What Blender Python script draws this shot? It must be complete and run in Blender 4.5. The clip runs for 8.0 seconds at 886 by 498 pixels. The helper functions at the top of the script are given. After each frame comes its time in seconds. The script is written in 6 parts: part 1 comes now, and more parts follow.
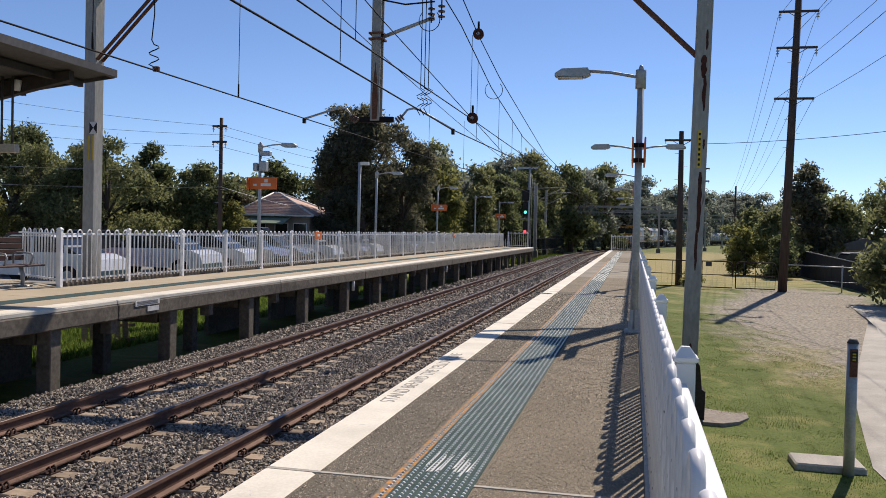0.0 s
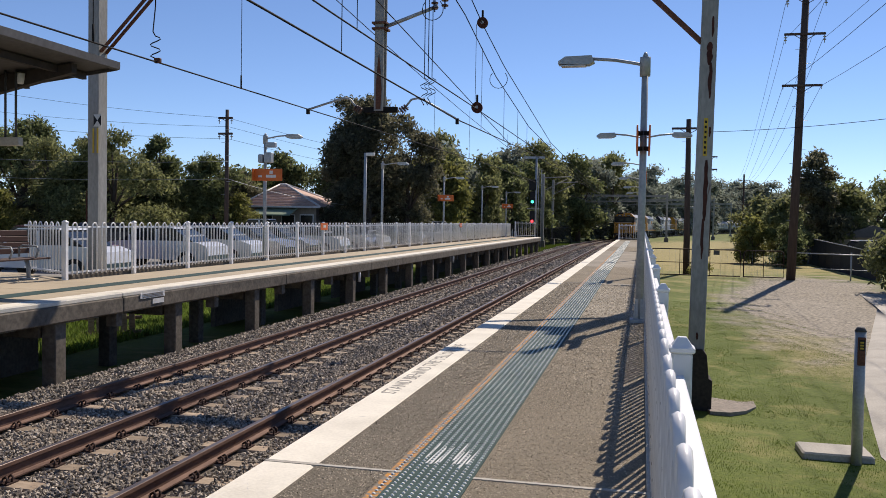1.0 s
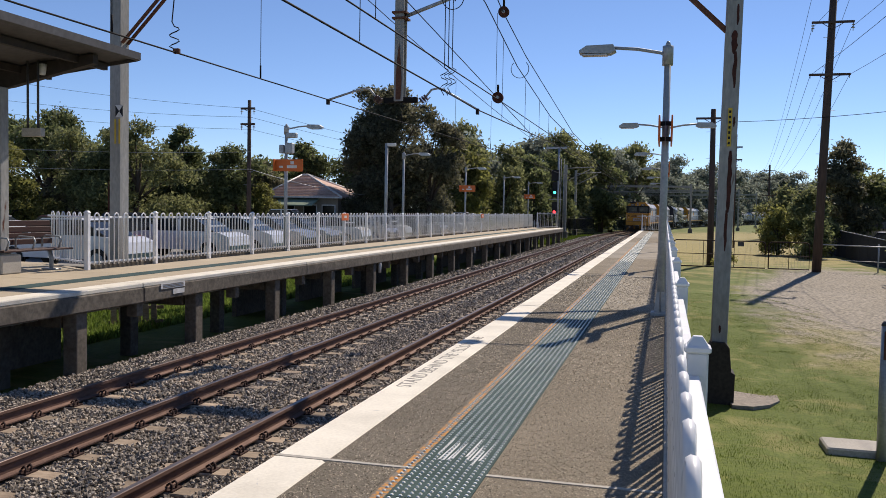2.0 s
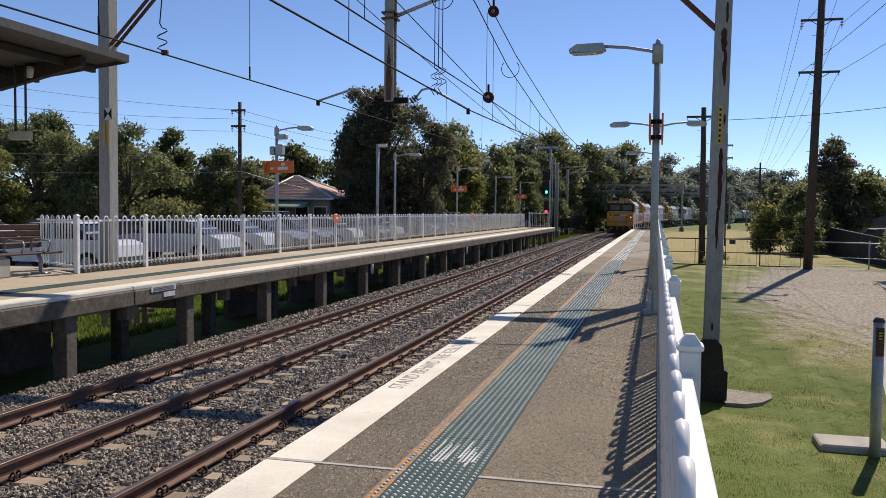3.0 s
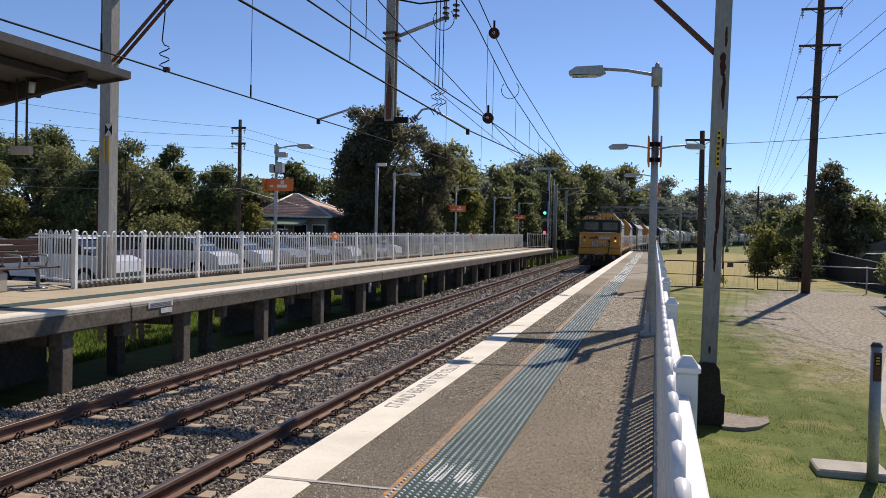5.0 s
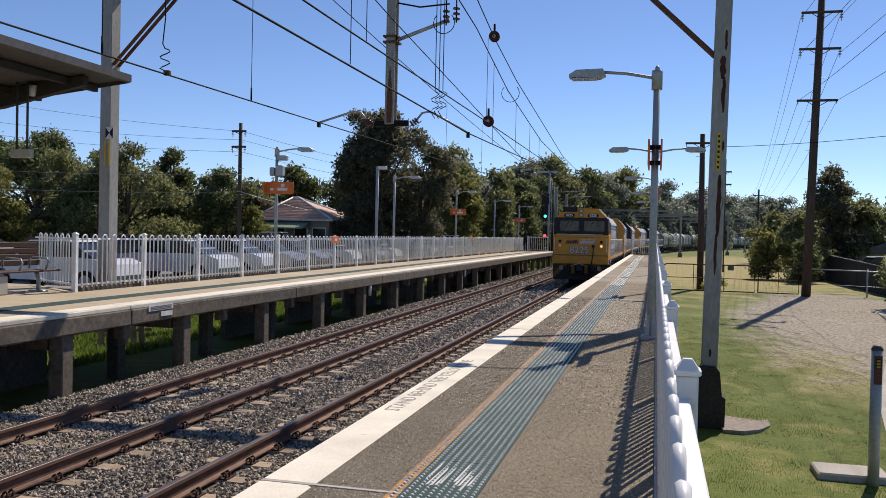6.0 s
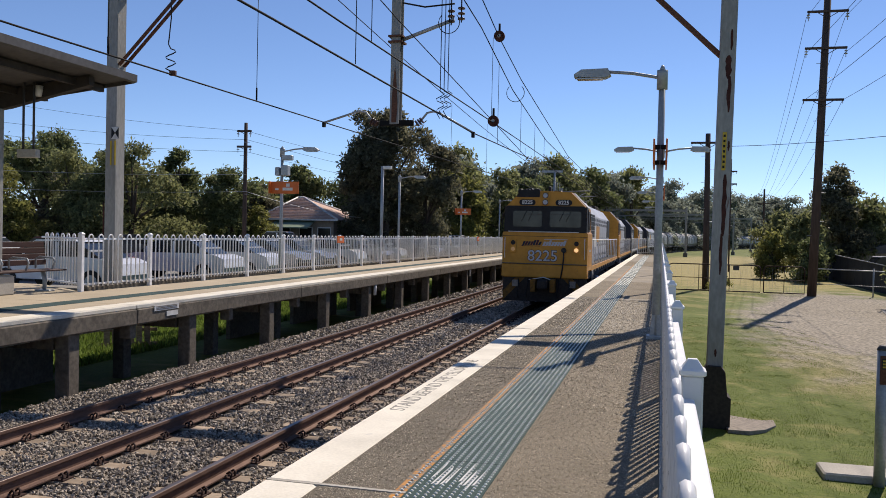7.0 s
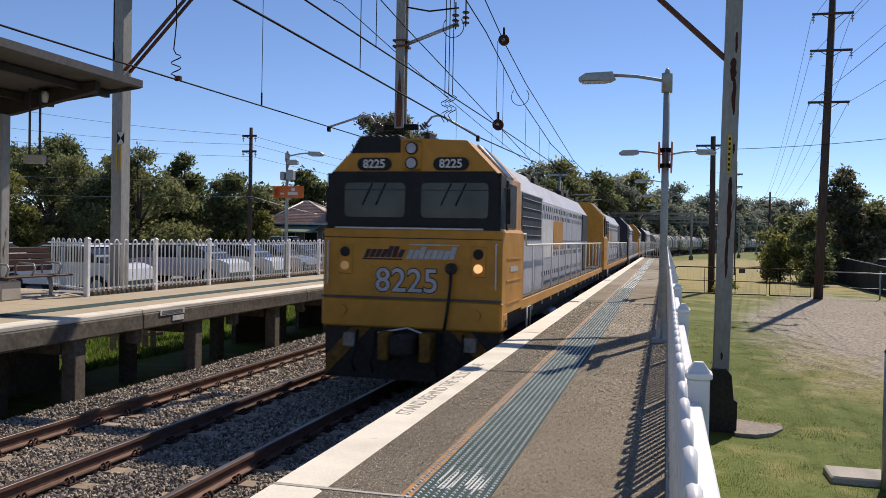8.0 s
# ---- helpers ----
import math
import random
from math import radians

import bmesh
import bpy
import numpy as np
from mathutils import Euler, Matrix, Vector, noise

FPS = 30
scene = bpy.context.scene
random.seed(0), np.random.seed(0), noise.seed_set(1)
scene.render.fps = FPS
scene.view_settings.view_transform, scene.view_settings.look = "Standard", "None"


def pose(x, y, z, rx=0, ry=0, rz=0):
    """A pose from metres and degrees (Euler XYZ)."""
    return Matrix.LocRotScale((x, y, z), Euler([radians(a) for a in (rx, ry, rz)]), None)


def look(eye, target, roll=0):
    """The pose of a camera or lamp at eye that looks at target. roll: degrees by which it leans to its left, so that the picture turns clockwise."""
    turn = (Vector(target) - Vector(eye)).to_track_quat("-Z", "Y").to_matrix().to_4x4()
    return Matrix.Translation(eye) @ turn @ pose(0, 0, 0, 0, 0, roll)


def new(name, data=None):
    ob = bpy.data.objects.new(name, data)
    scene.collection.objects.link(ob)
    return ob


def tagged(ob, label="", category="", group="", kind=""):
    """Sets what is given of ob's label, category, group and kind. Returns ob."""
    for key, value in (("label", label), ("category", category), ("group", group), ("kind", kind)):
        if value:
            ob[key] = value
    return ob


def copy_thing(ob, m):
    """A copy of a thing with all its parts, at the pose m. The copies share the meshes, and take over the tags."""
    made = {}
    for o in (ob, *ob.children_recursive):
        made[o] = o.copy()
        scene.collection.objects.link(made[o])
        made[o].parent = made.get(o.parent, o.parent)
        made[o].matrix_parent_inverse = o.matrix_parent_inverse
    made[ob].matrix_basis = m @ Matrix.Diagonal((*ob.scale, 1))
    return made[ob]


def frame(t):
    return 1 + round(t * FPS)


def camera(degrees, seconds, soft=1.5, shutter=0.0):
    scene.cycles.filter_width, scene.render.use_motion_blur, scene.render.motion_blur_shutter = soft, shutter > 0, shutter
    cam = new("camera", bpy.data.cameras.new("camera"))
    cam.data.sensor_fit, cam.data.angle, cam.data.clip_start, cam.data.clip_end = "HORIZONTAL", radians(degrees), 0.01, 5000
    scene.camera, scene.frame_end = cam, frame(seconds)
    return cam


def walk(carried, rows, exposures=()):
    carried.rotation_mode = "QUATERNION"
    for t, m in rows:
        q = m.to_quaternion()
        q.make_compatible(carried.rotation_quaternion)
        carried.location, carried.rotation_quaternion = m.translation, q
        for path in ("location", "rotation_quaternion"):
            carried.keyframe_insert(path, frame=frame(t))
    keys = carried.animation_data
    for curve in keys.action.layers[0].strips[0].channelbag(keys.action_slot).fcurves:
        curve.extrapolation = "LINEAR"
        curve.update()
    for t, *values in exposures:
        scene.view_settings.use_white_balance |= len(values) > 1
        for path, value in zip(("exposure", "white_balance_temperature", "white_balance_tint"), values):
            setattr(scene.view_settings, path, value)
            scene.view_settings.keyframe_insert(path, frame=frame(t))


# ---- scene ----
cam = camera(55.2, 8.0, soft=0.6, shutter=0.15)
PATH = [
    (0, (-0.081, -0.163, 1.432), (-0.52, 1.788, 1.387), 1.4),
    (0.5, (-0.073, -0.155, 1.432), (-0.51, 1.796, 1.377), 1.2),
    (1, (-0.038, -0.097, 1.431), (-0.494, 1.849, 1.363), 1.0),
    (1.5, (-0.01, -0.017, 1.448), (-0.52, 1.914, 1.359), 1.2),
    (1.7, (-0.010, -0.012, 1.447), (-0.521, 1.919, 1.355), 1.2),
    (2.8, (-0.007, 0.044, 1.438), (-0.492, 1.981, 1.350), 0.65),
    (3, (-0.007, 0.044, 1.438), (-0.496, 1.981, 1.348), 0.6),
    (3.5, (-0.007, 0.043, 1.437), (-0.496, 1.981, 1.363), 1.0),
    (4, (-0.007, 0.037, 1.434), (-0.492, 1.976, 1.374), 1.4),
    (4.5, (-0.006, 0.038, 1.436), (-0.491, 1.977, 1.386), 1.3),
    (6, (-0.006, 0.038, 1.434), (-0.493, 1.978, 1.398), 1.3),
    (6.5, (-0.006, 0.036, 1.435), (-0.498, 1.974, 1.401), 1.3),
    (7, (-0.005, 0.03, 1.436), (-0.503, 1.966, 1.399), 1.3),
    (7.5, (-0.005, 0.038, 1.435), (-0.508, 1.973, 1.401), 1.2),
    (8, (-0.005, 0.031, 1.435), (-0.515, 1.964, 1.407), 1.1),
]
walk(cam, [(t, look(eye, target, roll)) for t, eye, target, roll in PATH],
     exposures=[(0.0, 0.1, 6400, 17), (8.0, 0.1, 6400, 17)])


# ---- world, sun, exposure ----
scene.view_settings.exposure = 0.0
world = bpy.data.worlds.new("sky")
scene.world = world
world.use_nodes = True
wn = world.node_tree.nodes
sky = wn.new("ShaderNodeTexSky")
sky.sky_type = "NISHITA"
sky.sun_disc = False
sky.sun_elevation = radians(46)
sky.sun_rotation = radians(18.5)
sky.altitude = 1500
sky.air_density = 0.85
sky.dust_density = 0.0
sky.ozone_density = 5.0
world.node_tree.links.new(sky.outputs[0], wn["Background"].inputs[0])
wn["Background"].inputs[1].default_value = 0.113
sun_data = bpy.data.lights.new("sun", "SUN")
sun_data.energy = 5.0
sun_data.angle = radians(0.55)
sun_data.color = (1.0, 0.91, 0.745)
sun = new("sun", sun_data)
sun.matrix_world = look((10, 32, 37), (10 - 2.20, 32 - 6.59, 37 - 7.19))


# ---- materials ----
def mat(name, a, b=None, rough=0.7, metal=0.0, fine=40.0, coarse=3.0, bump=0.0, spots=None, spot_at=0.62,
        island=0.0, obj=0.0, emit=None, stretch=(1, 1, 1), spec=0.28, trans=0.0, grain=0.2, detail=8.0, soft_spot=0.05):
    """A surface with two scales of variation between colours a and b, optional spots of a third colour."""
    m = bpy.data.materials.new(name)
    m.use_nodes = True
    nt = m.node_tree
    N, L = nt.nodes, nt.links
    p = N["Principled BSDF"]
    p.inputs["Roughness"].default_value = rough
    p.inputs["Metallic"].default_value = metal
    p.inputs["Specular IOR Level"].default_value = spec
    if b is None:
        b = tuple(c * 0.78 for c in a)
    tc = N.new("ShaderNodeTexCoord")
    mp = N.new("ShaderNodeMapping")
    mp.inputs["Scale"].default_value = stretch
    L.new(tc.outputs["Object"], mp.inputs["Vector"])

    def noise_tex(scale, detail=4.0, off=0.0):
        n = N.new("ShaderNodeTexNoise")
        n.inputs["Scale"].default_value = scale
        n.inputs["Detail"].default_value = detail
        n.inputs["Distortion"].default_value = off
        L.new(mp.outputs[0], n.inputs["Vector"])
        return n.outputs["Fac"]

    def mix(kind, f, c1, c2):
        x = N.new("ShaderNodeMix")
        x.data_type = "RGBA"
        x.blend_type = kind
        for sock, v in ((x.inputs["Factor"], f), (x.inputs["A"], c1), (x.inputs["B"], c2)):
            if hasattr(v, "links"):
                L.new(v, sock)
            elif isinstance(v, tuple):
                sock.default_value = (*v, 1)
            else:
                sock.default_value = v
        return x.outputs["Result"]

    def ramp(v, lo, hi):
        r = N.new("ShaderNodeMapRange")
        r.inputs["From Min"].default_value = lo
        r.inputs["From Max"].default_value = hi
        L.new(v, r.inputs["Value"])
        return r.outputs["Result"]

    nf, nc = noise_tex(fine, detail), noise_tex(coarse, 5.0, 0.4)
    col = mix("MIX", ramp(nf, 0.5 - grain, 0.5 + grain), a, b)
    tone = mix("MIX", ramp(nc, 0.3, 0.7), tuple(min(1, c * 1.1) for c in (1, 1, 1)), (0.72, 0.72, 0.72))
    col = mix("MULTIPLY", 0.75, col, tone)
    if spots:
        ns = noise_tex(coarse * 2.3, 6.0, 1.0)
        col = mix("MIX", ramp(ns, spot_at, spot_at + soft_spot), col, spots)
    if island or obj:
        if island:
            g = N.new("ShaderNodeNewGeometry").outputs["Random Per Island"]
        else:
            g = N.new("ShaderNodeObjectInfo").outputs["Random"]
        k = island or obj
        r = N.new("ShaderNodeMapRange")
        r.inputs["To Min"].default_value = 1 - k
        r.inputs["To Max"].default_value = 1 + k * 0.6
        L.new(g, r.inputs["Value"])
        cb = N.new("ShaderNodeCombineColor")
        for q in range(3):
            L.new(r.outputs["Result"], cb.inputs[q])
        col = mix("MULTIPLY", 1.0, col, cb.outputs[0])
    L.new(col, p.inputs["Base Color"])
    rr = N.new("ShaderNodeMapRange")
    rr.inputs["To Min"].default_value = max(0.02, rough - 0.12)
    rr.inputs["To Max"].default_value = min(1, rough + 0.12)
    L.new(nc, rr.inputs["Value"])
    L.new(rr.outputs["Result"], p.inputs["Roughness"])
    if bump:
        bp = N.new("ShaderNodeBump")
        bp.inputs["Strength"].default_value = 0.6
        bp.inputs["Distance"].default_value = bump
        L.new(nf, bp.inputs["Height"])
        L.new(bp.outputs[0], p.inputs["Normal"])
    if emit:
        p.inputs["Emission Color"].default_value = (*emit[0], 1)
        p.inputs["Emission Strength"].default_value = emit[1]
    if trans:
        t = N.new("ShaderNodeBsdfTranslucent")
        L.new(col, t.inputs["Color"])
        ms = N.new("ShaderNodeMixShader")
        ms.inputs[0].default_value = trans
        L.new(p.outputs[0], ms.inputs[1])
        L.new(t.outputs[0], ms.inputs[2])
        L.new(ms.outputs[0], N["Material Output"].inputs[0])
    return m


M_ASPHALT = mat("asphalt_paving", (0.145, 0.122, 0.090), (0.335, 0.285, 0.208), 0.95, fine=150, coarse=1.3, spots=(0.12, 0.105, 0.085), spot_at=0.80, grain=0.13, detail=8.0, spec=0.12)
M_ASPHALT_OLD = mat("old_asphalt_paving", (0.105, 0.091, 0.071), (0.24, 0.208, 0.158), 0.95, fine=150, coarse=1.1, spots=(0.08, 0.07, 0.058), spot_at=0.80, grain=0.10, spec=0.12)
M_DECK = mat("tan_concrete_deck", (0.50, 0.42, 0.30), (0.39, 0.325, 0.23), 0.9, fine=60, coarse=0.7, bump=0.003)
M_WHITE_LINE = mat("white_edge_paint", (0.82, 0.765, 0.64), (0.72, 0.67, 0.56), 0.75, fine=50, coarse=2.2, bump=0.002, spots=(0.50, 0.48, 0.44), spot_at=0.70)
M_TACTILE = mat("teal_tactile", (0.046, 0.088, 0.080), (0.024, 0.048, 0.045), 0.85, fine=70, coarse=2.0, bump=0.002, spots=(0.10, 0.13, 0.12), spot_at=0.72)
# Sun glint on the studs is put into this pale base colour.
M_DOME = mat("glint_stud", (0.86, 0.85, 0.78), (0.68, 0.69, 0.64), 0.75, fine=30, coarse=3)
M_ORANGE_LINE = mat("orange_paint_worn", (0.62, 0.27, 0.045), (0.42, 0.20, 0.06), 0.8, fine=35, coarse=11, spots=(0.19, 0.165, 0.13), spot_at=0.47)
M_CONCRETE = mat("weathered_concrete", (0.22, 0.20, 0.17), (0.13, 0.118, 0.10), 0.9, fine=30, coarse=1.4, bump=0.004, spots=(0.12, 0.11, 0.10), spot_at=0.60)
M_DECK_NEAR = mat("grey_tan_paving", (0.33, 0.29, 0.225), (0.23, 0.20, 0.155), 0.9, fine=60, coarse=0.6, bump=0.004)
M_FADED = mat("faded_grey_lettering", (0.34, 0.32, 0.285), (0.26, 0.245, 0.22), 0.9, fine=60, coarse=6)
M_GRIT = mat("asphalt_grit", (0.62, 0.53, 0.40), (0.42, 0.36, 0.27), 0.9, fine=20, coarse=2, island=0.85)
M_STAINED = mat("stained_concrete", (0.20, 0.172, 0.135), (0.105, 0.09, 0.072), 0.95, fine=14, coarse=1.1, bump=0.006, spots=(0.075, 0.065, 0.052), spot_at=0.52, soft_spot=0.25)
M_CONCRETE_LIGHT = mat("pale_concrete", (0.50, 0.465, 0.40), (0.40, 0.37, 0.32), 0.9, fine=30, coarse=1.4, bump=0.003)
M_WHITE = mat("white_fence_paint", (0.88, 0.88, 0.88), (0.83, 0.83, 0.83), 0.42, fine=20, coarse=4, obj=0.06)
M_WHITE_CHIP = mat("chipped_white_paint", (0.80, 0.80, 0.80), (0.72, 0.72, 0.73), 0.42, fine=20, coarse=7, spots=(0.16, 0.15, 0.14), spot_at=0.64)
M_GALV = mat("galvanised_steel", (0.42, 0.44, 0.45), (0.33, 0.345, 0.355), 0.5, 0.3, fine=25, coarse=3)
M_MAST = mat("grey_mast_paint", (0.36, 0.355, 0.33), (0.26, 0.255, 0.24), 0.7, fine=18, coarse=0.9, stretch=(1, 1, 0.35), spots=(0.10, 0.035, 0.02), spot_at=0.68)
M_RUST = mat("rusted_steel", (0.17, 0.075, 0.045), (0.09, 0.04, 0.028), 0.85, fine=30, coarse=4, bump=0.002)
M_RUST_SPOT = mat("dark_red_rust", (0.085, 0.028, 0.02), (0.05, 0.02, 0.016), 0.9, fine=25, coarse=6)
M_RAIL = mat("rusty_rail", (0.22, 0.135, 0.10), (0.14, 0.082, 0.062), 0.75, 0.2, fine=30, coarse=2, stretch=(1, 0.2, 1))
M_RAIL_TOP = mat("worn_rail_head", (0.20, 0.165, 0.15), (0.145, 0.115, 0.10), 0.42, 0.65, fine=20, coarse=2, stretch=(1, 0.1, 1))
M_SLEEPER = mat("weathered_sleeper", (0.46, 0.36, 0.26), (0.27, 0.205, 0.145), 0.9, fine=24, coarse=3, bump=0.004, stretch=(0.3, 1, 1), obj=0.35)
M_CLIP = mat("dark_clip_iron", (0.075, 0.042, 0.034), (0.045, 0.028, 0.024), 0.8, 0.3, fine=40, coarse=5)
M_BALLAST = mat("ballast_stone", (0.52, 0.455, 0.37), (0.27, 0.23, 0.185), 0.9, fine=30, coarse=0.7, island=0.7)
M_BALLAST_BED = mat("ballast_bed", (0.22, 0.185, 0.145), (0.07, 0.058, 0.046), 0.95, fine=28, coarse=0.8, bump=0.03)
M_GRASS_BASE = mat("lawn_soil_grass", (0.130, 0.165, 0.020), (0.078, 0.108, 0.012), 0.95, fine=12, coarse=0.35, bump=0.02, spots=(0.27, 0.235, 0.085), spot_at=0.50, soft_spot=0.30)


def worn_patch(m, centre, radii, turn, colour_a, colour_b):
    """Bare gravel worn into a lawn: an uneven oval of its own colour."""
    nt = m.node_tree
    N, L = nt.nodes, nt.links
    p = N["Principled BSDF"]
    old = p.inputs["Base Color"].links[0].from_socket
    tc = N.new("ShaderNodeTexCoord")
    mp = N.new("ShaderNodeMapping")
    mp.vector_type = "TEXTURE"
    mp.inputs["Location"].default_value = (*centre, 0)
    mp.inputs["Rotation"].default_value = (0, 0, turn)
    mp.inputs["Scale"].default_value = (*radii, 100)
    L.new(tc.outputs["Object"], mp.inputs["Vector"])
    ln = N.new("ShaderNodeVectorMath")
    ln.operation = "LENGTH"
    L.new(mp.outputs[0], ln.inputs[0])
    nz = N.new("ShaderNodeTexNoise")
    nz.inputs["Scale"].default_value = 0.7
    nz.inputs["Detail"].default_value = 8
    L.new(tc.outputs["Object"], nz.inputs["Vector"])
    ad = N.new("ShaderNodeMath")
    ad.operation = "MULTIPLY_ADD"
    L.new(nz.outputs["Fac"], ad.inputs[0])
    ad.inputs[1].default_value = 1.1
    L.new(ln.outputs["Value"], ad.inputs[2])
    mr = N.new("ShaderNodeMapRange")
    mr.inputs["From Min"].default_value = 1.70
    mr.inputs["From Max"].default_value = 1.35
    L.new(ad.outputs[0], mr.inputs["Value"])
    fn = N.new("ShaderNodeTexNoise")
    fn.inputs["Scale"].default_value = 9
    fn.inputs["Detail"].default_value = 8
    L.new(tc.outputs["Object"], fn.inputs["Vector"])
    cr = N.new("ShaderNodeMix")
    cr.data_type = "RGBA"
    cr.inputs["A"].default_value = (*colour_a, 1)
    cr.inputs["B"].default_value = (*colour_b, 1)
    r2 = N.new("ShaderNodeMapRange")
    r2.inputs["From Min"].default_value = 0.35
    r2.inputs["From Max"].default_value = 0.65
    L.new(fn.outputs["Fac"], r2.inputs["Value"])
    L.new(r2.outputs["Result"], cr.inputs["Factor"])
    mx = N.new("ShaderNodeMix")
    mx.data_type = "RGBA"
    L.new(mr.outputs["Result"], mx.inputs["Factor"])
    L.new(old, mx.inputs["A"])
    L.new(cr.outputs["Result"], mx.inputs["B"])
    L.new(mx.outputs["Result"], p.inputs["Base Color"])


worn_patch(M_GRASS_BASE, (9.0, 96.0), (13.0, 48.0), -0.10, (0.36, 0.285, 0.12), (0.19, 0.175, 0.05))
worn_patch(M_GRASS_BASE, (6.2, 29.0), (2.4, 8.0), -0.16, (0.30, 0.25, 0.11), (0.16, 0.155, 0.045))
worn_patch(M_GRASS_BASE, (7.4, 38.0), (3.9, 13.5), -0.12, (0.36, 0.315, 0.245), (0.14, 0.122, 0.092))
M_GRASS = mat("grass_blades", (0.158, 0.225, 0.022), (0.092, 0.142, 0.013), 0.8, fine=3, coarse=0.4, island=0.4, trans=0.3, spots=(0.24, 0.22, 0.09), spot_at=0.60)
M_GRASS_RANK = mat("rank_green_grass", (0.27, 0.36, 0.075), (0.15, 0.23, 0.04), 0.8, fine=3, coarse=0.6, island=0.45, trans=0.35)
M_GRAVEL = mat("gravel_patch", (0.36, 0.31, 0.255), (0.22, 0.19, 0.16), 0.95, fine=14, coarse=0.6, bump=0.02)
M_ROADWAY = mat("sealed_yard", (0.30, 0.285, 0.26), (0.22, 0.21, 0.195), 0.9, fine=20, coarse=0.3)
M_TRUNK = mat("tree_bark", (0.10, 0.075, 0.055), (0.055, 0.042, 0.032), 0.95, fine=8, coarse=1.0, bump=0.02, stretch=(1, 1, 0.3))
M_LEAF = {
    "olive": mat("olive_leaves", (0.29, 0.305, 0.13), (0.19, 0.205, 0.085), 0.6, fine=1.5, coarse=0.5, island=0.5, trans=0.6),
    "deep": mat("deep_green_leaves", (0.22, 0.25, 0.105), (0.135, 0.16, 0.066), 0.6, fine=1.5, coarse=0.5, island=0.5, trans=0.6),
    "dark": mat("dark_brown_leaves", (0.215, 0.205, 0.125), (0.13, 0.13, 0.08), 0.6, fine=1.5, coarse=0.5, island=0.5, trans=0.6),
    "yellow": mat("yellow_green_leaves", (0.29, 0.29, 0.085), (0.19, 0.195, 0.056), 0.6, fine=1.5, coarse=0.5, island=0.5, trans=0.6),
    # Paler and greyer: distance haze is put into this leaf colour.
    "far": mat("haze_tinted_leaves", (0.31, 0.34, 0.27), (0.22, 0.25, 0.20), 0.7, fine=0.5, coarse=0.2, island=0.5, trans=0.6),
}
M_WOODPOLE = mat("dark_timber_pole", (0.105, 0.072, 0.058), (0.06, 0.042, 0.035), 0.9, fine=10, coarse=1.5, stretch=(1, 1, 0.15), bump=0.004)
M_ORANGE = mat("orange_sign", (0.72, 0.17, 0.035), (0.66, 0.15, 0.03), 0.45, fine=5, coarse=2)
M_PALE = mat("pale_lettering", (0.72, 0.71, 0.68), (0.64, 0.63, 0.60), 0.5, fine=20, coarse=5)
M_BLACK = mat("black_rubber", (0.016, 0.016, 0.018), (0.010, 0.010, 0.011), 0.6, fine=20, coarse=4)
M_WIRE = mat("dark_copper_wire", (0.012, 0.011, 0.012), (0.008, 0.008, 0.008), 0.9, fine=20, coarse=4)
M_YELLOW = mat("loco_yellow", (0.58, 0.268, 0.03), (0.48, 0.218, 0.022), 0.42, fine=6, coarse=1.3, spots=(0.36, 0.17, 0.025), spot_at=0.60, soft_spot=0.25)
M_YELLOW_DIRTY = mat("grimy_yellow", (0.28, 0.135, 0.018), (0.12, 0.065, 0.02), 0.8, fine=12, coarse=3)
M_SILVER = mat("loco_silver", (0.50, 0.505, 0.54), (0.38, 0.385, 0.42), 0.5, 0.1, fine=8, coarse=0.8)
M_NAVY = mat("loco_navy", (0.018, 0.022, 0.042), (0.012, 0.014, 0.026), 0.4, fine=8, coarse=0.8)
M_UNDER = mat("dusty_underframe", (0.055, 0.045, 0.038), (0.028, 0.024, 0.021), 0.85, fine=14, coarse=2)
M_STEELWHEEL = mat("wheel_steel", (0.20, 0.17, 0.15), (0.12, 0.10, 0.09), 0.5, 0.6, fine=14, coarse=2)
M_WAGON = mat("wagon_grey", (0.34, 0.34, 0.335), (0.24, 0.24, 0.235), 0.55, 0.2, fine=6, coarse=0.6, spots=(0.20, 0.18, 0.16), spot_at=0.66)
M_WAGON_LOW = mat("wagon_dark_hopper", (0.05, 0.046, 0.044), (0.03, 0.028, 0.027), 0.8, fine=6, coarse=0.8)
M_GLASS = mat("dark_window_glass", (0.022, 0.025, 0.028), (0.016, 0.018, 0.02), 0.08, fine=3, coarse=1)
# Windscreen reflection and lit interior put into the base colour as grey-green.
M_CABGLASS = mat("cab_glass_reflection", (0.07, 0.072, 0.062), (0.022, 0.023, 0.021), 0.12, fine=1.4, coarse=1.2)
M_MAROON = mat("dark_maroon_paint", (0.075, 0.012, 0.022), (0.05, 0.01, 0.018), 0.5, fine=8, coarse=2)
M_LAMP_DIM = mat("dim_marker_lamp", (0.7, 0.42, 0.18), (0.6, 0.36, 0.15), 0.3, emit=((1.0, 0.55, 0.2), 0.12))
M_LAMP_ON = mat("lit_marker_lamp", (0.9, 0.6, 0.3), (0.9, 0.6, 0.3), 0.3, emit=((1.0, 0.58, 0.22), 0.75))
M_LENS = mat("headlight_lens", (0.55, 0.55, 0.52), (0.42, 0.42, 0.40), 0.15, 0.3, fine=10, coarse=4)
M_GREEN_ON = mat("green_signal", (0.1, 0.9, 0.6), (0.1, 0.9, 0.6), 0.3, emit=((0.05, 1.0, 0.55), 2.5))
M_RED_ON = mat("red_signal", (0.9, 0.08, 0.08), (0.9, 0.08, 0.08), 0.3, emit=((1.0, 0.05, 0.06), 2.5))
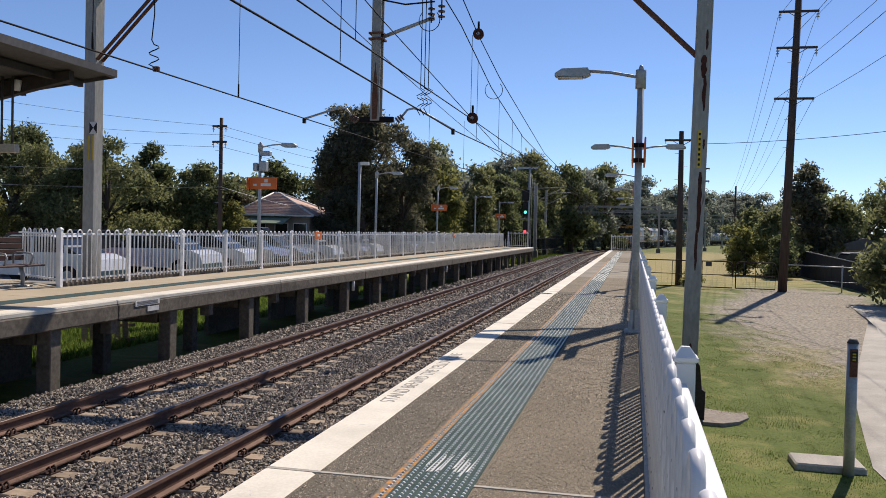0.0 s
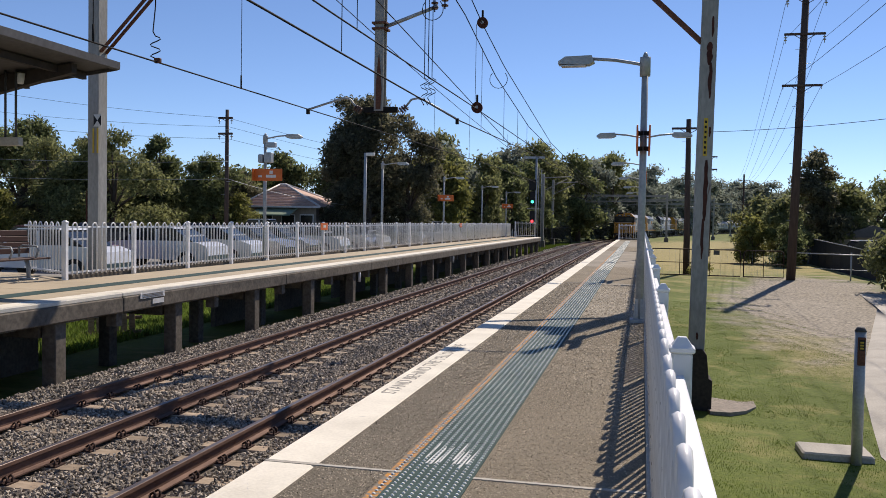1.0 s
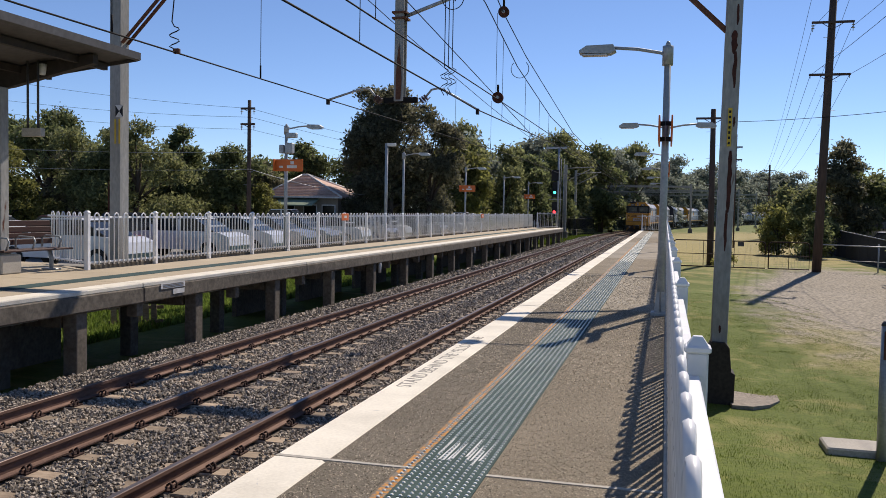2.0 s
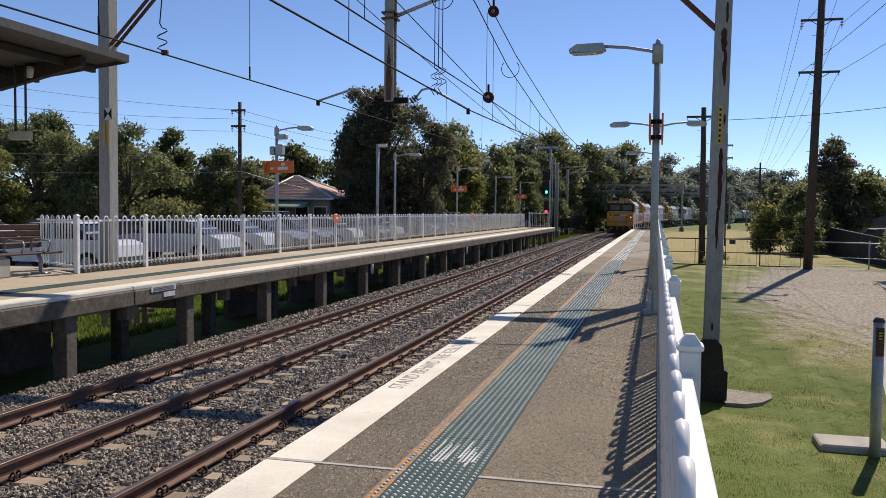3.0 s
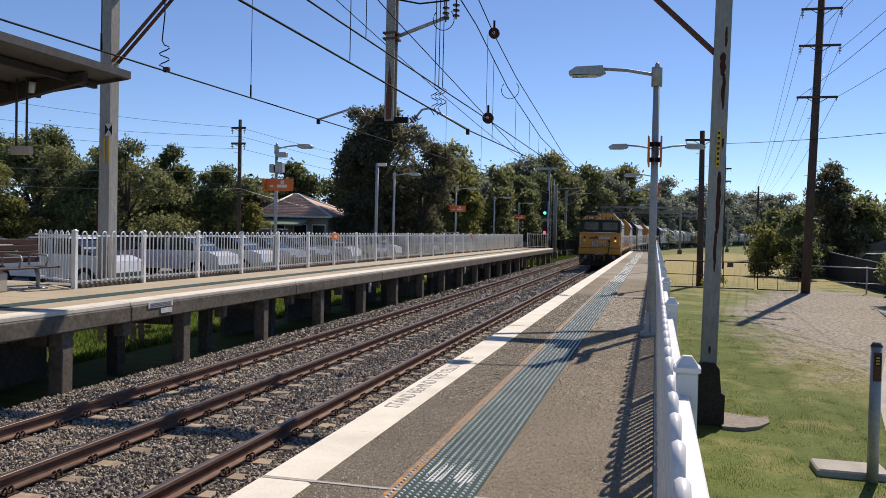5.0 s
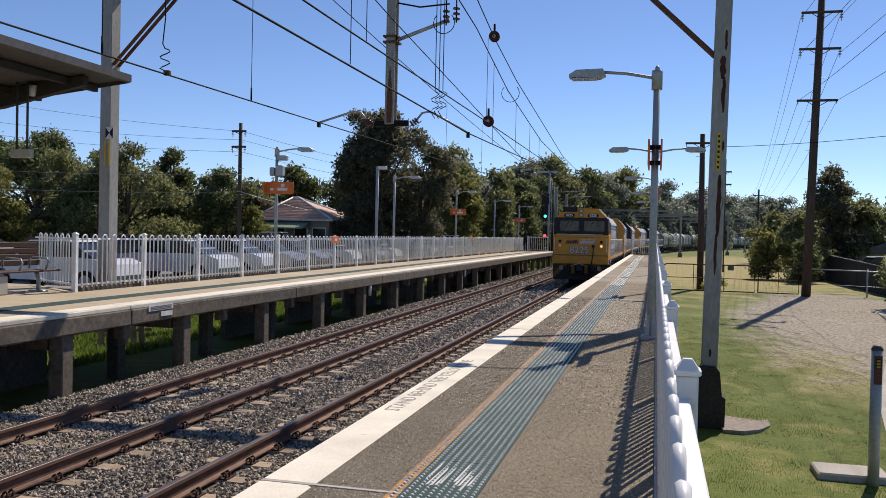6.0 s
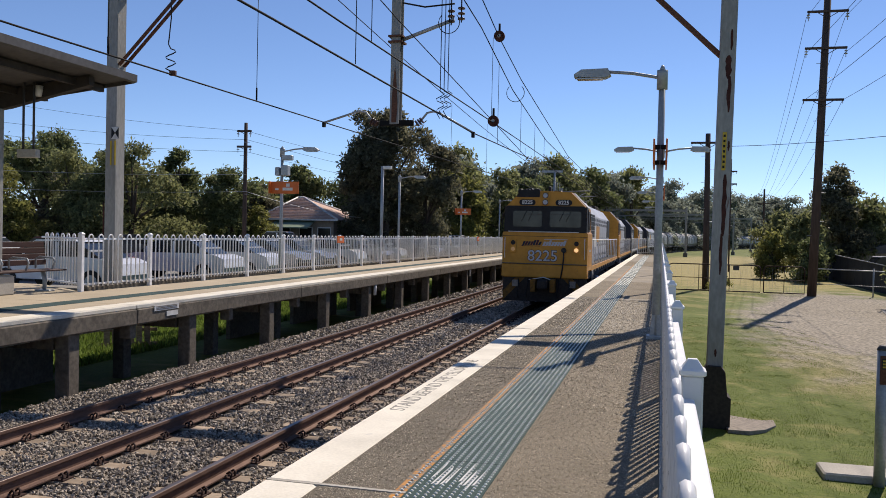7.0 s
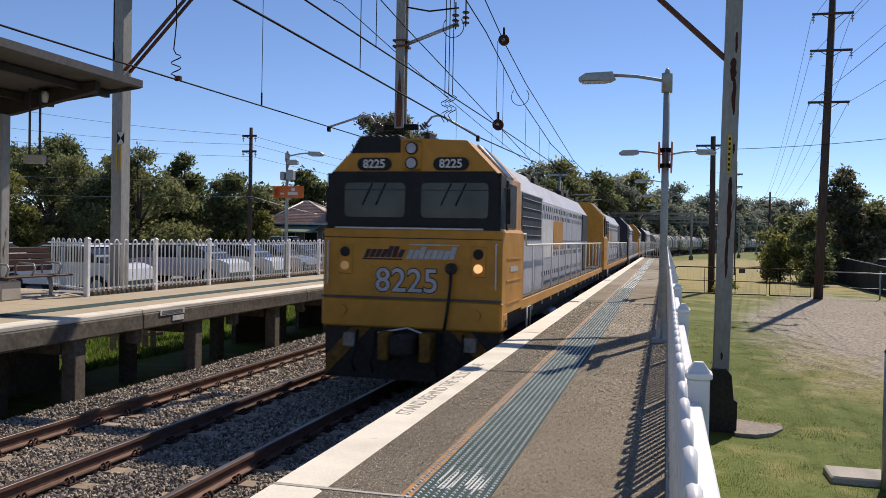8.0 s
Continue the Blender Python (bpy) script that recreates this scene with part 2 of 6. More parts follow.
M_ROOF_STEEL = mat("shelter_steel", (0.05, 0.040, 0.034), (0.032, 0.026, 0.022), 0.7, fine=10, coarse=1)
M_FASCIA = mat("shelter_fascia", (0.105, 0.10, 0.10), (0.075, 0.072, 0.072), 0.6, 0.2, fine=10, coarse=1)
M_BENCH = mat("brown_bench_slat", (0.07, 0.032, 0.025), (0.045, 0.022, 0.018), 0.6, fine=16, coarse=2, stretch=(1, 0.2, 1))
M_TILE = mat("terracotta_tile", (0.60, 0.42, 0.34), (0.45, 0.31, 0.25), 0.85, fine=6, coarse=1.2, obj=0.3)
M_WALL = mat("pale_house_wall", (0.34, 0.29, 0.23), (0.27, 0.23, 0.18), 0.9, fine=8, coarse=1)
M_AWNING = mat("pale_green_awning", (0.26, 0.32, 0.23), (0.21, 0.27, 0.19), 0.7, fine=6, coarse=1)
M_CARWHITE = mat("white_car_paint", (0.72, 0.73, 0.75), (0.66, 0.67, 0.69), 0.2, 0.1, fine=4, coarse=1)
M_CARSILVER = mat("silver_car_paint", (0.42, 0.43, 0.45), (0.37, 0.38, 0.40), 0.22, 0.5, fine=4, coarse=1)
M_CARDARK = mat("dark_car_paint", (0.045, 0.05, 0.06), (0.035, 0.038, 0.045), 0.2, 0.3, fine=4, coarse=1)
M_CARRED = mat("red_car_paint", (0.12, 0.018, 0.02), (0.10, 0.014, 0.016), 0.25, 0.1, fine=4, coarse=1)
M_TAG = mat("yellow_number_plate", (0.66, 0.46, 0.05), (0.58, 0.40, 0.045), 0.6, fine=10, coarse=3)
M_SCREEN = mat("dark_shade_cloth", (0.045, 0.044, 0.044), (0.03, 0.03, 0.03), 0.9, fine=8, coarse=0.8)
M_INSUL = mat("brown_insulator", (0.10, 0.05, 0.035), (0.06, 0.03, 0.025), 0.3, fine=10, coarse=3)


# ---- building helpers ----
class Geo:
    """Vertices and faces of one mesh, gathered piece by piece."""

    def __init__(self):
        self.v, self.f, self.s = [], [], []

    def add(self, verts, faces, smooth=False):
        o = len(self.v)
        self.v += [tuple(p) for p in verts]
        self.f += [tuple(i + o for i in q) for q in faces]
        self.s += [smooth] * len(faces)
        return self

    def box(self, x0, x1, y0, y1, z0, z1, m=None):
        p = [Vector((x, y, z)) for z in (z0, z1) for x, y in ((x0, y0), (x1, y0), (x1, y1), (x0, y1))]
        if m is not None:
            p = [m @ q for q in p]
        return self.add(p, [(3, 2, 1, 0), (4, 5, 6, 7), (0, 1, 5, 4), (1, 2, 6, 5), (2, 3, 7, 6), (3, 0, 4, 7)])

    def bbox(self, x0, x1, y0, y1, z0, z1, c=0.01, m=None):
        """A box with its edges chamfered by c."""
        p = []
        for z, ins in ((z0, c), (z0 + c, 0), (z1 - c, 0), (z1, c)):
            a0, a1, b0, b1 = x0 + ins, x1 - ins, y0 + ins, y1 - ins
            k = c
            p += [Vector(q) for q in ((a0 + k, b0, z), (a1 - k, b0, z), (a1, b0 + k, z), (a1, b1 - k, z), (a1 - k, b1, z), (a0 + k, b1, z), (a0, b1 - k, z), (a0, b0 + k, z))]
        if m is not None:
            p = [m @ q for q in p]
        f = [tuple(range(7, -1, -1)), tuple(range(24, 32))]
        for r in range(3):
            f += [(r * 8 + i, r * 8 + (i + 1) % 8, r * 8 + 8 + (i + 1) % 8, r * 8 + 8 + i) for i in range(8)]
        return self.add(p, f)

    def tube(self, pts, r, n=8, r1=None, caps=True, smooth=True):
        """A round bar along the points, tapering from r to r1."""
        pts = [Vector(p) for p in pts]
        r1 = r if r1 is None else r1
        o, verts, faces = len(self.v), [], []
        up = Vector((0.123, 0.31, 0.94)).normalized()
        for i, p in enumerate(pts):
            d = (pts[min(i + 1, len(pts) - 1)] - pts[max(i - 1, 0)]).normalized()
            if abs(d.dot(up)) > 0.95:
                up = Vector((0.94, 0.2, 0.12)).normalized()
            s = d.cross(up).normalized()
            u = s.cross(d)
            k = r + (r1 - r) * i / max(1, len(pts) - 1)
            verts += [p + (s * math.cos(2 * math.pi * j / n) + u * math.sin(2 * math.pi * j / n)) * k for j in range(n)]
        for i in range(len(pts) - 1):
            faces += [(i * n + j, i * n + (j + 1) % n, i * n + n + (j + 1) % n, i * n + n + j) for j in range(n)]
        self.add(verts, faces, smooth)
        if caps:
            self.f += [tuple(o + j for j in range(n - 1, -1, -1)), tuple(o + (len(pts) - 1) * n + j for j in range(n))]
            self.s += [False, False]
        return self

    def prism(self, outline, axis, a, b, m=None):
        """A closed outline of 2D points pushed from a to b along the axis x, y or z."""
        put = {"x": lambda p, t: (t, p[0], p[1]), "y": lambda p, t: (p[0], t, p[1]), "z": lambda p, t: (p[0], p[1], t)}[axis]
        n = len(outline)
        v = [Vector(put(p, t)) for t in (a, b) for p in outline]
        if m is not None:
            v = [m @ q for q in v]
        f = [tuple(range(n - 1, -1, -1)), tuple(range(n, 2 * n))]
        f += [(i, (i + 1) % n, n + (i + 1) % n, n + i) for i in range(n)]
        return self.add(v, f)

    def sweep(self, outline, frames, caps=True):
        """An outline of (side, up) points carried along frames of (point, side vector)."""
        n = len(outline)
        v = []
        for p, s in frames:
            v += [Vector(p) + Vector(s) * a + Vector((0, 0, b)) for a, b in outline]
        f = []
        for i in range(len(frames) - 1):
            f += [(i * n + j, i * n + (j + 1) % n, (i + 1) * n + (j + 1) % n, (i + 1) * n + j) for j in range(n)]
        if caps:
            f += [tuple(range(n - 1, -1, -1)), tuple((len(frames) - 1) * n + j for j in range(n))]
        return self.add(v, f)

    def mesh(self, name, material):
        me = bpy.data.meshes.new(name)
        me.from_pydata(self.v, [], self.f)
        me.polygons.foreach_set("use_smooth", self.s)
        me.materials.append(material)
        bm = bmesh.new()
        bm.from_mesh(me)
        if len(bm.faces) < 20000:
            bmesh.ops.recalc_face_normals(bm, faces=bm.faces)
            bm.to_mesh(me)
        bm.free()
        return me


def part(name, geo, material, parent=None, label="", at=None):
    """Links gathered geometry, or a ready mesh, as one object under its thing."""
    me = geo.mesh(name, material) if isinstance(geo, Geo) else geo
    ob = new(name, me)
    if parent is not None:
        ob.parent = parent
    if at is not None:
        ob.matrix_basis = at
    if label:
        tagged(ob, label)
    return ob


def thing(name, label, category, at=None, group="", kind=""):
    ob = new(name)
    ob.empty_display_size = 0.2
    if at is not None:
        ob.matrix_basis = at
    return tagged(ob, label, category, group, kind)


def words(name, text, size, material, parent, m, bold=0.0, depth=0.002):
    """Built-in lettering turned into a mesh; it lies in the pose's xy plane, centred."""
    cu = bpy.data.curves.new(name, "FONT")
    cu.body, cu.size, cu.align_x, cu.align_y, cu.extrude, cu.offset = text, size, "CENTER", "CENTER", depth, bold
    cu.resolution_u = 3
    ob = bpy.data.objects.new(name, cu)
    scene.collection.objects.link(ob)
    me = bpy.data.meshes.new_from_object(ob.evaluated_get(bpy.context.evaluated_depsgraph_get()))
    bpy.data.objects.remove(ob)
    me.materials.clear()
    me.materials.append(material)
    return part(name, me, material, parent, at=m)


# ---- plan: the line of the railway ----
BEND_Y, BEND_R = 88.0, 560.0
TRACKS = {"near": -3.85, "far": -7.01}
RAIL_Z = -1.10
GAUGE = 0.752


def along(s, x):
    """Point and heading of the line whose straight runs at x, at the length s; it bends to the right."""
    if s <= BEND_Y:
        return Vector((x, s, 0)), 0.0
    r = BEND_R - x
    a = (s - BEND_Y) / BEND_R
    return Vector((x + r * (1 - math.cos(a)), BEND_Y + r * math.sin(a), 0)), a


def line_frames(x, off, z, s0, s1, step_straight=30.0, step_bend=6.0):
    out, s = [], s0
    stops = []
    while s < s1:
        stops.append(s)
        s += step_straight if s + step_straight <= BEND_Y else step_bend
    stops.append(s1)
    for s in stops:
        p, a = along(s, x)
        side = Vector((math.cos(a), -math.sin(a), 0))
        out.append((p + side * off + Vector((0, 0, z)), side))
    return out


# ---- ground ----
def ground_z(x, y):
    """Height of the natural ground: a bank up to the yard on one side, a lower lawn on the other."""
    if x > -2.3:
        base = -2.22
        rise = min(1.0, max(0.0, (y - 17) / 31.0))
        z = base + 0.78 * rise + 0.25 * min(1.0, max(0.0, (y - 60) / 60.0))
        return z
    if x > -9.2:
        return -1.62
    if x > -10.2:
        return -1.65
    if x > -16.6:
        k = max(0.0, (x + 13.6) / -3.0)
        return -1.65 + 1.15 * k * k * (3 - 2 * k)
    return -0.50


def build_ground():
    xs = [-900, -300, -120, -60, -40, -28, -20, -17] + [-16.6 + 0.4 * i for i in range(0, 18)] + [-9.0, -6, -2.31, -2.29, -0.5] + [0.5 * i for i in range(0, 40)] + [22, 26, 32, 45, 70, 130, 320, 900]
    ys = [-60, -20, -5] + [1.0 * i for i in range(0, 62)] + [66, 72, 80, 90, 110, 140, 180, 240, 340, 520, 900, 1800]
    xs = sorted(set(xs))
    v, f = [], []
    for y in ys:
        for x in xs:
            z = ground_z(x, y)
            if 0.3 < x < 20 and y < 60:
                z += 0.05 * noise.noise((x * 0.5, y * 0.4, 0)) + 0.02 * noise.noise((x * 1.7, y * 1.7, 3))
            v.append((x, y, z))
    n = len(xs)
    for j in range(len(ys) - 1):
        for i in range(n - 1):
            f.append((j * n + i, j * n + i + 1, j * n + n + i + 1, j * n + n + i))
    g = Geo().add(v, f, True)
    ob = part("ground", g, M_GRASS_BASE)
    tagged(ob, "mown patchy green and straw lawn", "ground", kind="structure")


build_ground()


def build_yard():
    g = Geo()
    g.box(-26, -16.2, -10, 78, -0.72, -0.46)
    g.box(-60, -30, -30, 120, -0.72, -0.45)
    tagged(part("road", g, M_ROADWAY), "grey sealed car park and street behind the fence", "car park", kind="structure")


build_yard()


# ---- railway ----
def build_railway():
    # ballast bed
    g = Geo()
    g.sweep([(-4.15, -0.70), (-3.70, -0.235), (-1.6, -0.218), (1.5, -0.218), (3.3, -0.218), (3.9, -0.62)],
            [(p, s) for p, s in line_frames(-5.43, 0, RAIL_Z, -12, 420)])
    bed = part("ballast", g, M_BALLAST_BED)
    tagged(bed, "grey crushed stone ballast between and beside the rails", "ballast", kind="structure")
    rail_prof = [(-0.07, -0.17), (0.07, -0.17), (0.07, -0.155), (0.012, -0.14), (0.012, -0.05), (0.036, -0.038), (0.036, -0.004), (-0.036, -0.004), (-0.036, -0.038), (-0.012, -0.05), (-0.012, -0.14), (-0.07, -0.155)]
    head_prof = [(-0.030, -0.0035), (0.030, -0.0035), (0.027, 0.0), (-0.027, 0.0)]
    for key, x in TRACKS.items():
        track = thing("railway_track", "rusty steel rails on timber sleepers in stone ballast", "railway track", kind="structure")
        for side in (-1, 1):
            fr = line_frames(x, side * GAUGE, RAIL_Z, -12, 420)
            r = part("rail", Geo().sweep(rail_prof, fr), M_RAIL, track)
            part("rail_head", Geo().sweep(head_prof, fr), M_RAIL_TOP, r, "worn running surface")
        # sleepers, plates and clips
        rnd = random.Random(5)
        sl = Geo().bbox(-1.22, 1.22, -0.115, 0.115, -0.14, 0.0, 0.012).mesh("sleeper", M_SLEEPER)
        plate = Geo()
        for side in (-1, 1):
            c = side * GAUGE
            plate.box(c - 0.17, c + 0.17, -0.085, 0.085, 0.0, 0.016)
            for q in (-1, 1):
                for yy in (-0.04, 0.04):
                    o = c + q * 0.115
                    plate.tube([(o + q * 0.03, yy - 0.035, 0.016), (o + q * 0.035, yy - 0.02, 0.06), (o - q * 0.0, yy, 0.075), (o - q * 0.045, yy + 0.012, 0.045)], 0.012, 5)
        plate = plate.mesh("rail_plate", M_CLIP)
        rest_s, rest_p = Geo(), Geo()
        s, k = -10.8, 0
        while s < 150:
            p, a = along(s, x)
            z = RAIL_Z - 0.17 - 0.016
            m = Matrix.Translation(p + Vector((rnd.uniform(-0.03, 0.03), rnd.uniform(-0.015, 0.015), z))) @ Matrix.Rotation(-a + rnd.uniform(-0.012, 0.012), 4, "Z")
            if 1.5 < s < 62:
                o = part("sleeper", sl, M_SLEEPER, track, at=m)
                part("rail_plate", plate, M_CLIP, o)
            else:
                rest_s.box(-1.22, 1.22, -0.115, 0.115, -0.14, 0.0, m)
                for side in (-1, 1):
                    rest_p.box(side * GAUGE - 0.15, side * GAUGE + 0.15, -0.085, 0.085, 0.0, 0.05, m)
            s += 0.64
            k += 1
        tagged(part("sleepers_far_off", rest_s, M_SLEEPER, track), kind="stuff")
        tagged(part("rail_plates_far_off", rest_p, M_CLIP, track), kind="stuff")


build_railway()


def build_stones():
    """Loose crushed stone over the bed; one heap of many small rough stones."""
    rs = np.random.RandomState(3)
    ico = np.array([(1, 0, 0), (-1, 0, 0), (0, 1, 0), (0, -1, 0), (0, 0, 1), (0, 0, -1)], float)
    faces = np.array([(0, 2, 4), (2, 1, 4), (1, 3, 4), (3, 0, 4), (2, 0, 5), (1, 2, 5), (3, 1, 5), (0, 3, 5)])
    pos = []
    for y0, y1, dens, size in ((-4.0, 3.5, 160, 0.040), (3.5, 10.0, 1250, 0.0255), (10.0, 19.0, 720, 0.031), (19.0, 34.0, 240, 0.043), (34.0, 70.0, 42, 0.075), (70.0, 98.0, 18, 0.095)):
        n = int((y1 - y0) * 6.9 * dens)
        x = rs.uniform(-9.5, -2.0, n)
        y = rs.uniform(y0, y1, n)
        keep = np.ones(n, bool)
        for t in TRACKS.values():
            for side in (-1, 1):
                keep &= np.abs(x - t - side * GAUGE) > 0.11
            on = np.abs(x - t) < 1.23
            ph = np.mod(y - 2.0 + 0.32, 0.64) - 0.32
            by_rail = (np.abs(np.abs(x - t) - GAUGE) < 0.33) | (np.abs(x - t) > 1.08)
            keep &= ~(on & by_rail & (np.abs(ph) < 0.125) & (rs.uniform(0, 1, n) < 0.95))
            keep &= ~(on & ~by_rail & (np.abs(ph) < 0.125) & (rs.uniform(0, 1, n) < 0.12))
        x, y = x[keep], y[keep]
        z = np.full(len(x), RAIL_Z - 0.195)
        for t in TRACKS.values():
            z = np.where(np.abs(np.abs(x - t) - GAUGE) < 0.36, RAIL_Z - 0.214, z)
        z = np.where(x < -9.05, RAIL_Z - 0.20 - (-9.05 - x) * 0.95, z)
        z = z + rs.uniform(-0.02, 0.022, len(x))
        pos.append(np.stack([x, y, z, rs.uniform(0.7, 1.3, len(x)) * size], 1))
    pos = np.concatenate(pos)
    n = len(pos)
    q = rs.normal(size=(n, 4))
    q /= np.linalg.norm(q, axis=1, keepdims=True)
    w, a, b, c = q.T
    R = np.stack([1 - 2 * (b * b + c * c), 2 * (a * b - c * w), 2 * (a * c + b * w), 2 * (a * b + c * w), 1 - 2 * (a * a + c * c), 2 * (b * c - a * w),
                  2 * (a * c - b * w), 2 * (b * c + a * w), 1 - 2 * (a * a + b * b)], 1).reshape(n, 3, 3)
    shape = ico[None] * rs.uniform(0.7, 1.15, (n, 1, 3)) * rs.uniform(0.8, 1.15, (n, len(ico), 1)) + rs.uniform(-0.22, 0.22, (n, len(ico), 3))
    v = np.einsum("nij,nkj->nki", R, shape) * pos[:, None, 3:4] + pos[:, None, :3]
    f = (faces[None] + (np.arange(n) * len(ico))[:, None, None]).reshape(-1, 3)
    me = bpy.data.meshes.new("ballast_stones")
    v = v.reshape(-1, 3)
    me.vertices.add(len(v))
    me.vertices.foreach_set("co", v.ravel())
    me.loops.add(len(f) * 3)
    me.loops.foreach_set("vertex_index", f.ravel().astype(np.int32))
    me.polygons.add(len(f))
    me.polygons.foreach_set("loop_start", np.arange(len(f), dtype=np.int32) * 3)
    me.update(calc_edges=True)
    me.shade_flat()
    me.materials.append(M_BALLAST)
    tagged(new("ballast_stones", me), "loose grey and brown crushed ballast stones", "gravel", kind="stuff")


build_stones()


# ---- near platform ----
def build_near_platform():
    pf = thing("platform_near", "grey asphalt station platform with white edge and teal tactile strip", "platform", kind="structure")
    joints = [-8.0, 4.48, 12.9, 20.5, 28.0, 36.0, 44.0, 52.0, 60.0, 68.0, 75.6]
    for i in range(len(joints) - 1):
        y0, y1 = joints[i], joints[i + 1]
        m = M_ASPHALT if i < 2 else (M_ASPHALT if i % 3 == 0 else M_DECK_NEAR)
        part("paving_slab", Geo().box(-1.33, 0.02, y0 + 0.012, y1 - 0.012, -0.18, 0.0), m, pf)
        part("paving_strip", Geo().box(-1.84, -1.333, y0 + 0.012, y1 - 0.012, -0.18, 0.0), M_ASPHALT_OLD if i < 3 else m, pf, "older dark asphalt strip")
        part("edge_coping", Geo().bbox(-2.17, -1.845, y0 + 0.012, y1 - 0.012, -0.20, 0.004, 0.012), M_WHITE_LINE, pf, "white painted edge slab")
    part("joint_filler", Geo().box(-2.165, 0.02, -8, 75.6, -0.2, -0.006), M_CONCRETE_LIGHT, pf)
    part("joint_sealant", Geo().box(-2.16, 0.02, 4.464, 4.496, -0.01, 0.0055), M_CONCRETE_LIGHT, pf, "pale sealed joint")
    part("retaining_wall", Geo().box(-2.02, 0.20, -8, 75.6, -2.6, -0.2), M_CONCRETE, pf)
    part("kerb_upstand", Geo().bbox(0.02, 0.20, -8, 75.6, -0.21, 0.03, 0.008), M_CONCRETE_LIGHT, pf)
    # tactile panels
    y = -2.0
    while y < 70.6:
        part("tactile_panel", Geo().box(-1.33, -0.915, y + 0.003, y + 1.2 - 0.003, -0.01, 0.006), M_TACTILE, pf)
        y += 1.2
    v, f = [], []
    cols = 9
    for i in range(-1, cols):
        x = -1.305 + i * (0.365 / (cols - 1)) if i >= 0 else -1.362
        y = -1.98
        while y < 26:
            r = 0.0118
            o = len(v)
            v += [(x + r * math.cos(k * 1.0472), y + r * math.sin(k * 1.0472), 0.006) for k in range(6)]
            v += [(x + 0.55 * r * math.cos(k * 1.0472), y + 0.55 * r * math.sin(k * 1.0472), 0.0115) for k in range(6)]
            f += [(o + k, o + (k + 1) % 6, o + 6 + (k + 1) % 6, o + 6 + k) for k in range(6)] + [tuple(o + 6 + k for k in range(6))]
            y += 0.050
    tagged(part("studs", Geo().add(v, f), M_DOME, pf, "rows of studs made pale for sun glint"), kind="stuff")
    g = Geo()
    for i in range(cols):
        x = -1.305 + i * (0.365 / (cols - 1))
        g.box(x - 0.0085, x + 0.0085, 26, 70.5, 0.004, 0.011)
    tagged(part("stud_rows_far_off", g, M_DOME, pf), kind="stuff")
    part("painted_line", Geo().box(-1.40, -1.334, -2, 46, -0.01, 0.0035), M_ORANGE_LINE, pf, "worn orange painted line")
    words("edge_lettering", "STAND BEHIND THE YELLOW LINE", 0.185, M_FADED, pf, pose(-2.03, 7.98, 0.0045, 0, 0, 90), 0.0, 0.0008)
    # two smeared white paint marks on the studs
    for x in (-1.21, -1.05):
        g = Geo()
        rr = random.Random(int(-x * 100))
        for k in range(5):
            xx = x - 0.05 + 0.024 * k + rr.uniform(-0.006, 0.006)
            y0 = 4.60 + rr.uniform(0, 0.12) + (0.12 if k in (0, 6) else 0)
            g.prism([(xx - 0.006, y0), (xx + 0.007, y0 + 0.02), (xx + 0.016, y0 + rr.uniform(0.2, 0.42)), (xx + 0.008, y0 + rr.uniform(0.2, 0.42))], "z", 0.0, 0.0085 + 0.0004 * (k % 3))
        part("paint_smear", g, M_PALE, pf, "smeared white paint mark")


build_near_platform()


# ---- hoop-topped fences ----
def hoop_mesh(h, w=0.125, r=0.019, paint=None):
    z0 = h - w / 2
    pts = [(0, -w / 2, 0.09), (0, -w / 2, z0 - 0.02)]
    pts += [(0, -w / 2 * math.cos(a), z0 + w / 2 * math.sin(a)) for a in (0, 0.52, 1.05, 1.57, 2.09, 2.62, 3.14)]
    pts += [(0, w / 2, z0 - 0.02), (0, w / 2, 0.09)]
    return Geo().tube(pts, r, 8).mesh("hoop_picket", paint or M_WHITE)


def fence_panel(length, h, label, post_at, pw=0.045):
    """One bay: a capped post, two rails and hoop pickets; it runs along y from its origin."""
    th = thing("hoop_fence", label, "fence", group="hoop fence bays")
    g = Geo()
    g.bbox(post_at - pw, post_at + pw, -pw, pw, 0, h - 0.01, 0.006)
    post = part("post", g, M_WHITE, th)
    g = Geo()
    g.bbox(post_at - pw - 0.008, post_at + pw + 0.008, -pw - 0.008, pw + 0.008, h - 0.01, h + 0.012, 0.005)
    a = h + 0.012
    g.add([(post_at - pw, -pw, a), (post_at + pw, -pw, a), (post_at + pw, pw, a), (post_at - pw, pw, a), (post_at - 0.014, -0.014, a + 0.03), (post_at + 0.014, -0.014, a + 0.03), (post_at + 0.014, 0.014, a + 0.03), (post_at - 0.014, 0.014, a + 0.03)],
          [(0, 1, 5, 4), (1, 2, 6, 5), (2, 3, 7, 6), (3, 0, 4, 7), (4, 5, 6, 7)])
    part("post_cap", g, M_WHITE, post)
    s = 1 if post_at > 0 else -1
    for z in (0.15, h - 0.10):
        part("rail", Geo().bbox(min(s * 0.014, s * 0.06), max(s * 0.014, s * 0.06), 0.045, length - 0.045, z - 0.02, z + 0.02, 0.004), M_WHITE, th)
    pitch = 0.30 if pw > 0.04 else 0.275
    me = hoop_mesh(h - 0.005, pitch * 0.515, 0.0150, M_WHITE if pw > 0.04 else M_WHITE_CHIP)
    n = int((length - 0.12) / pitch)
    for i in range(n):
        part("hoop_picket", me, M_WHITE, th, at=pose(0, 0.06 + (length - 0.12) * (i + 0.5) / n, 0))
    return th


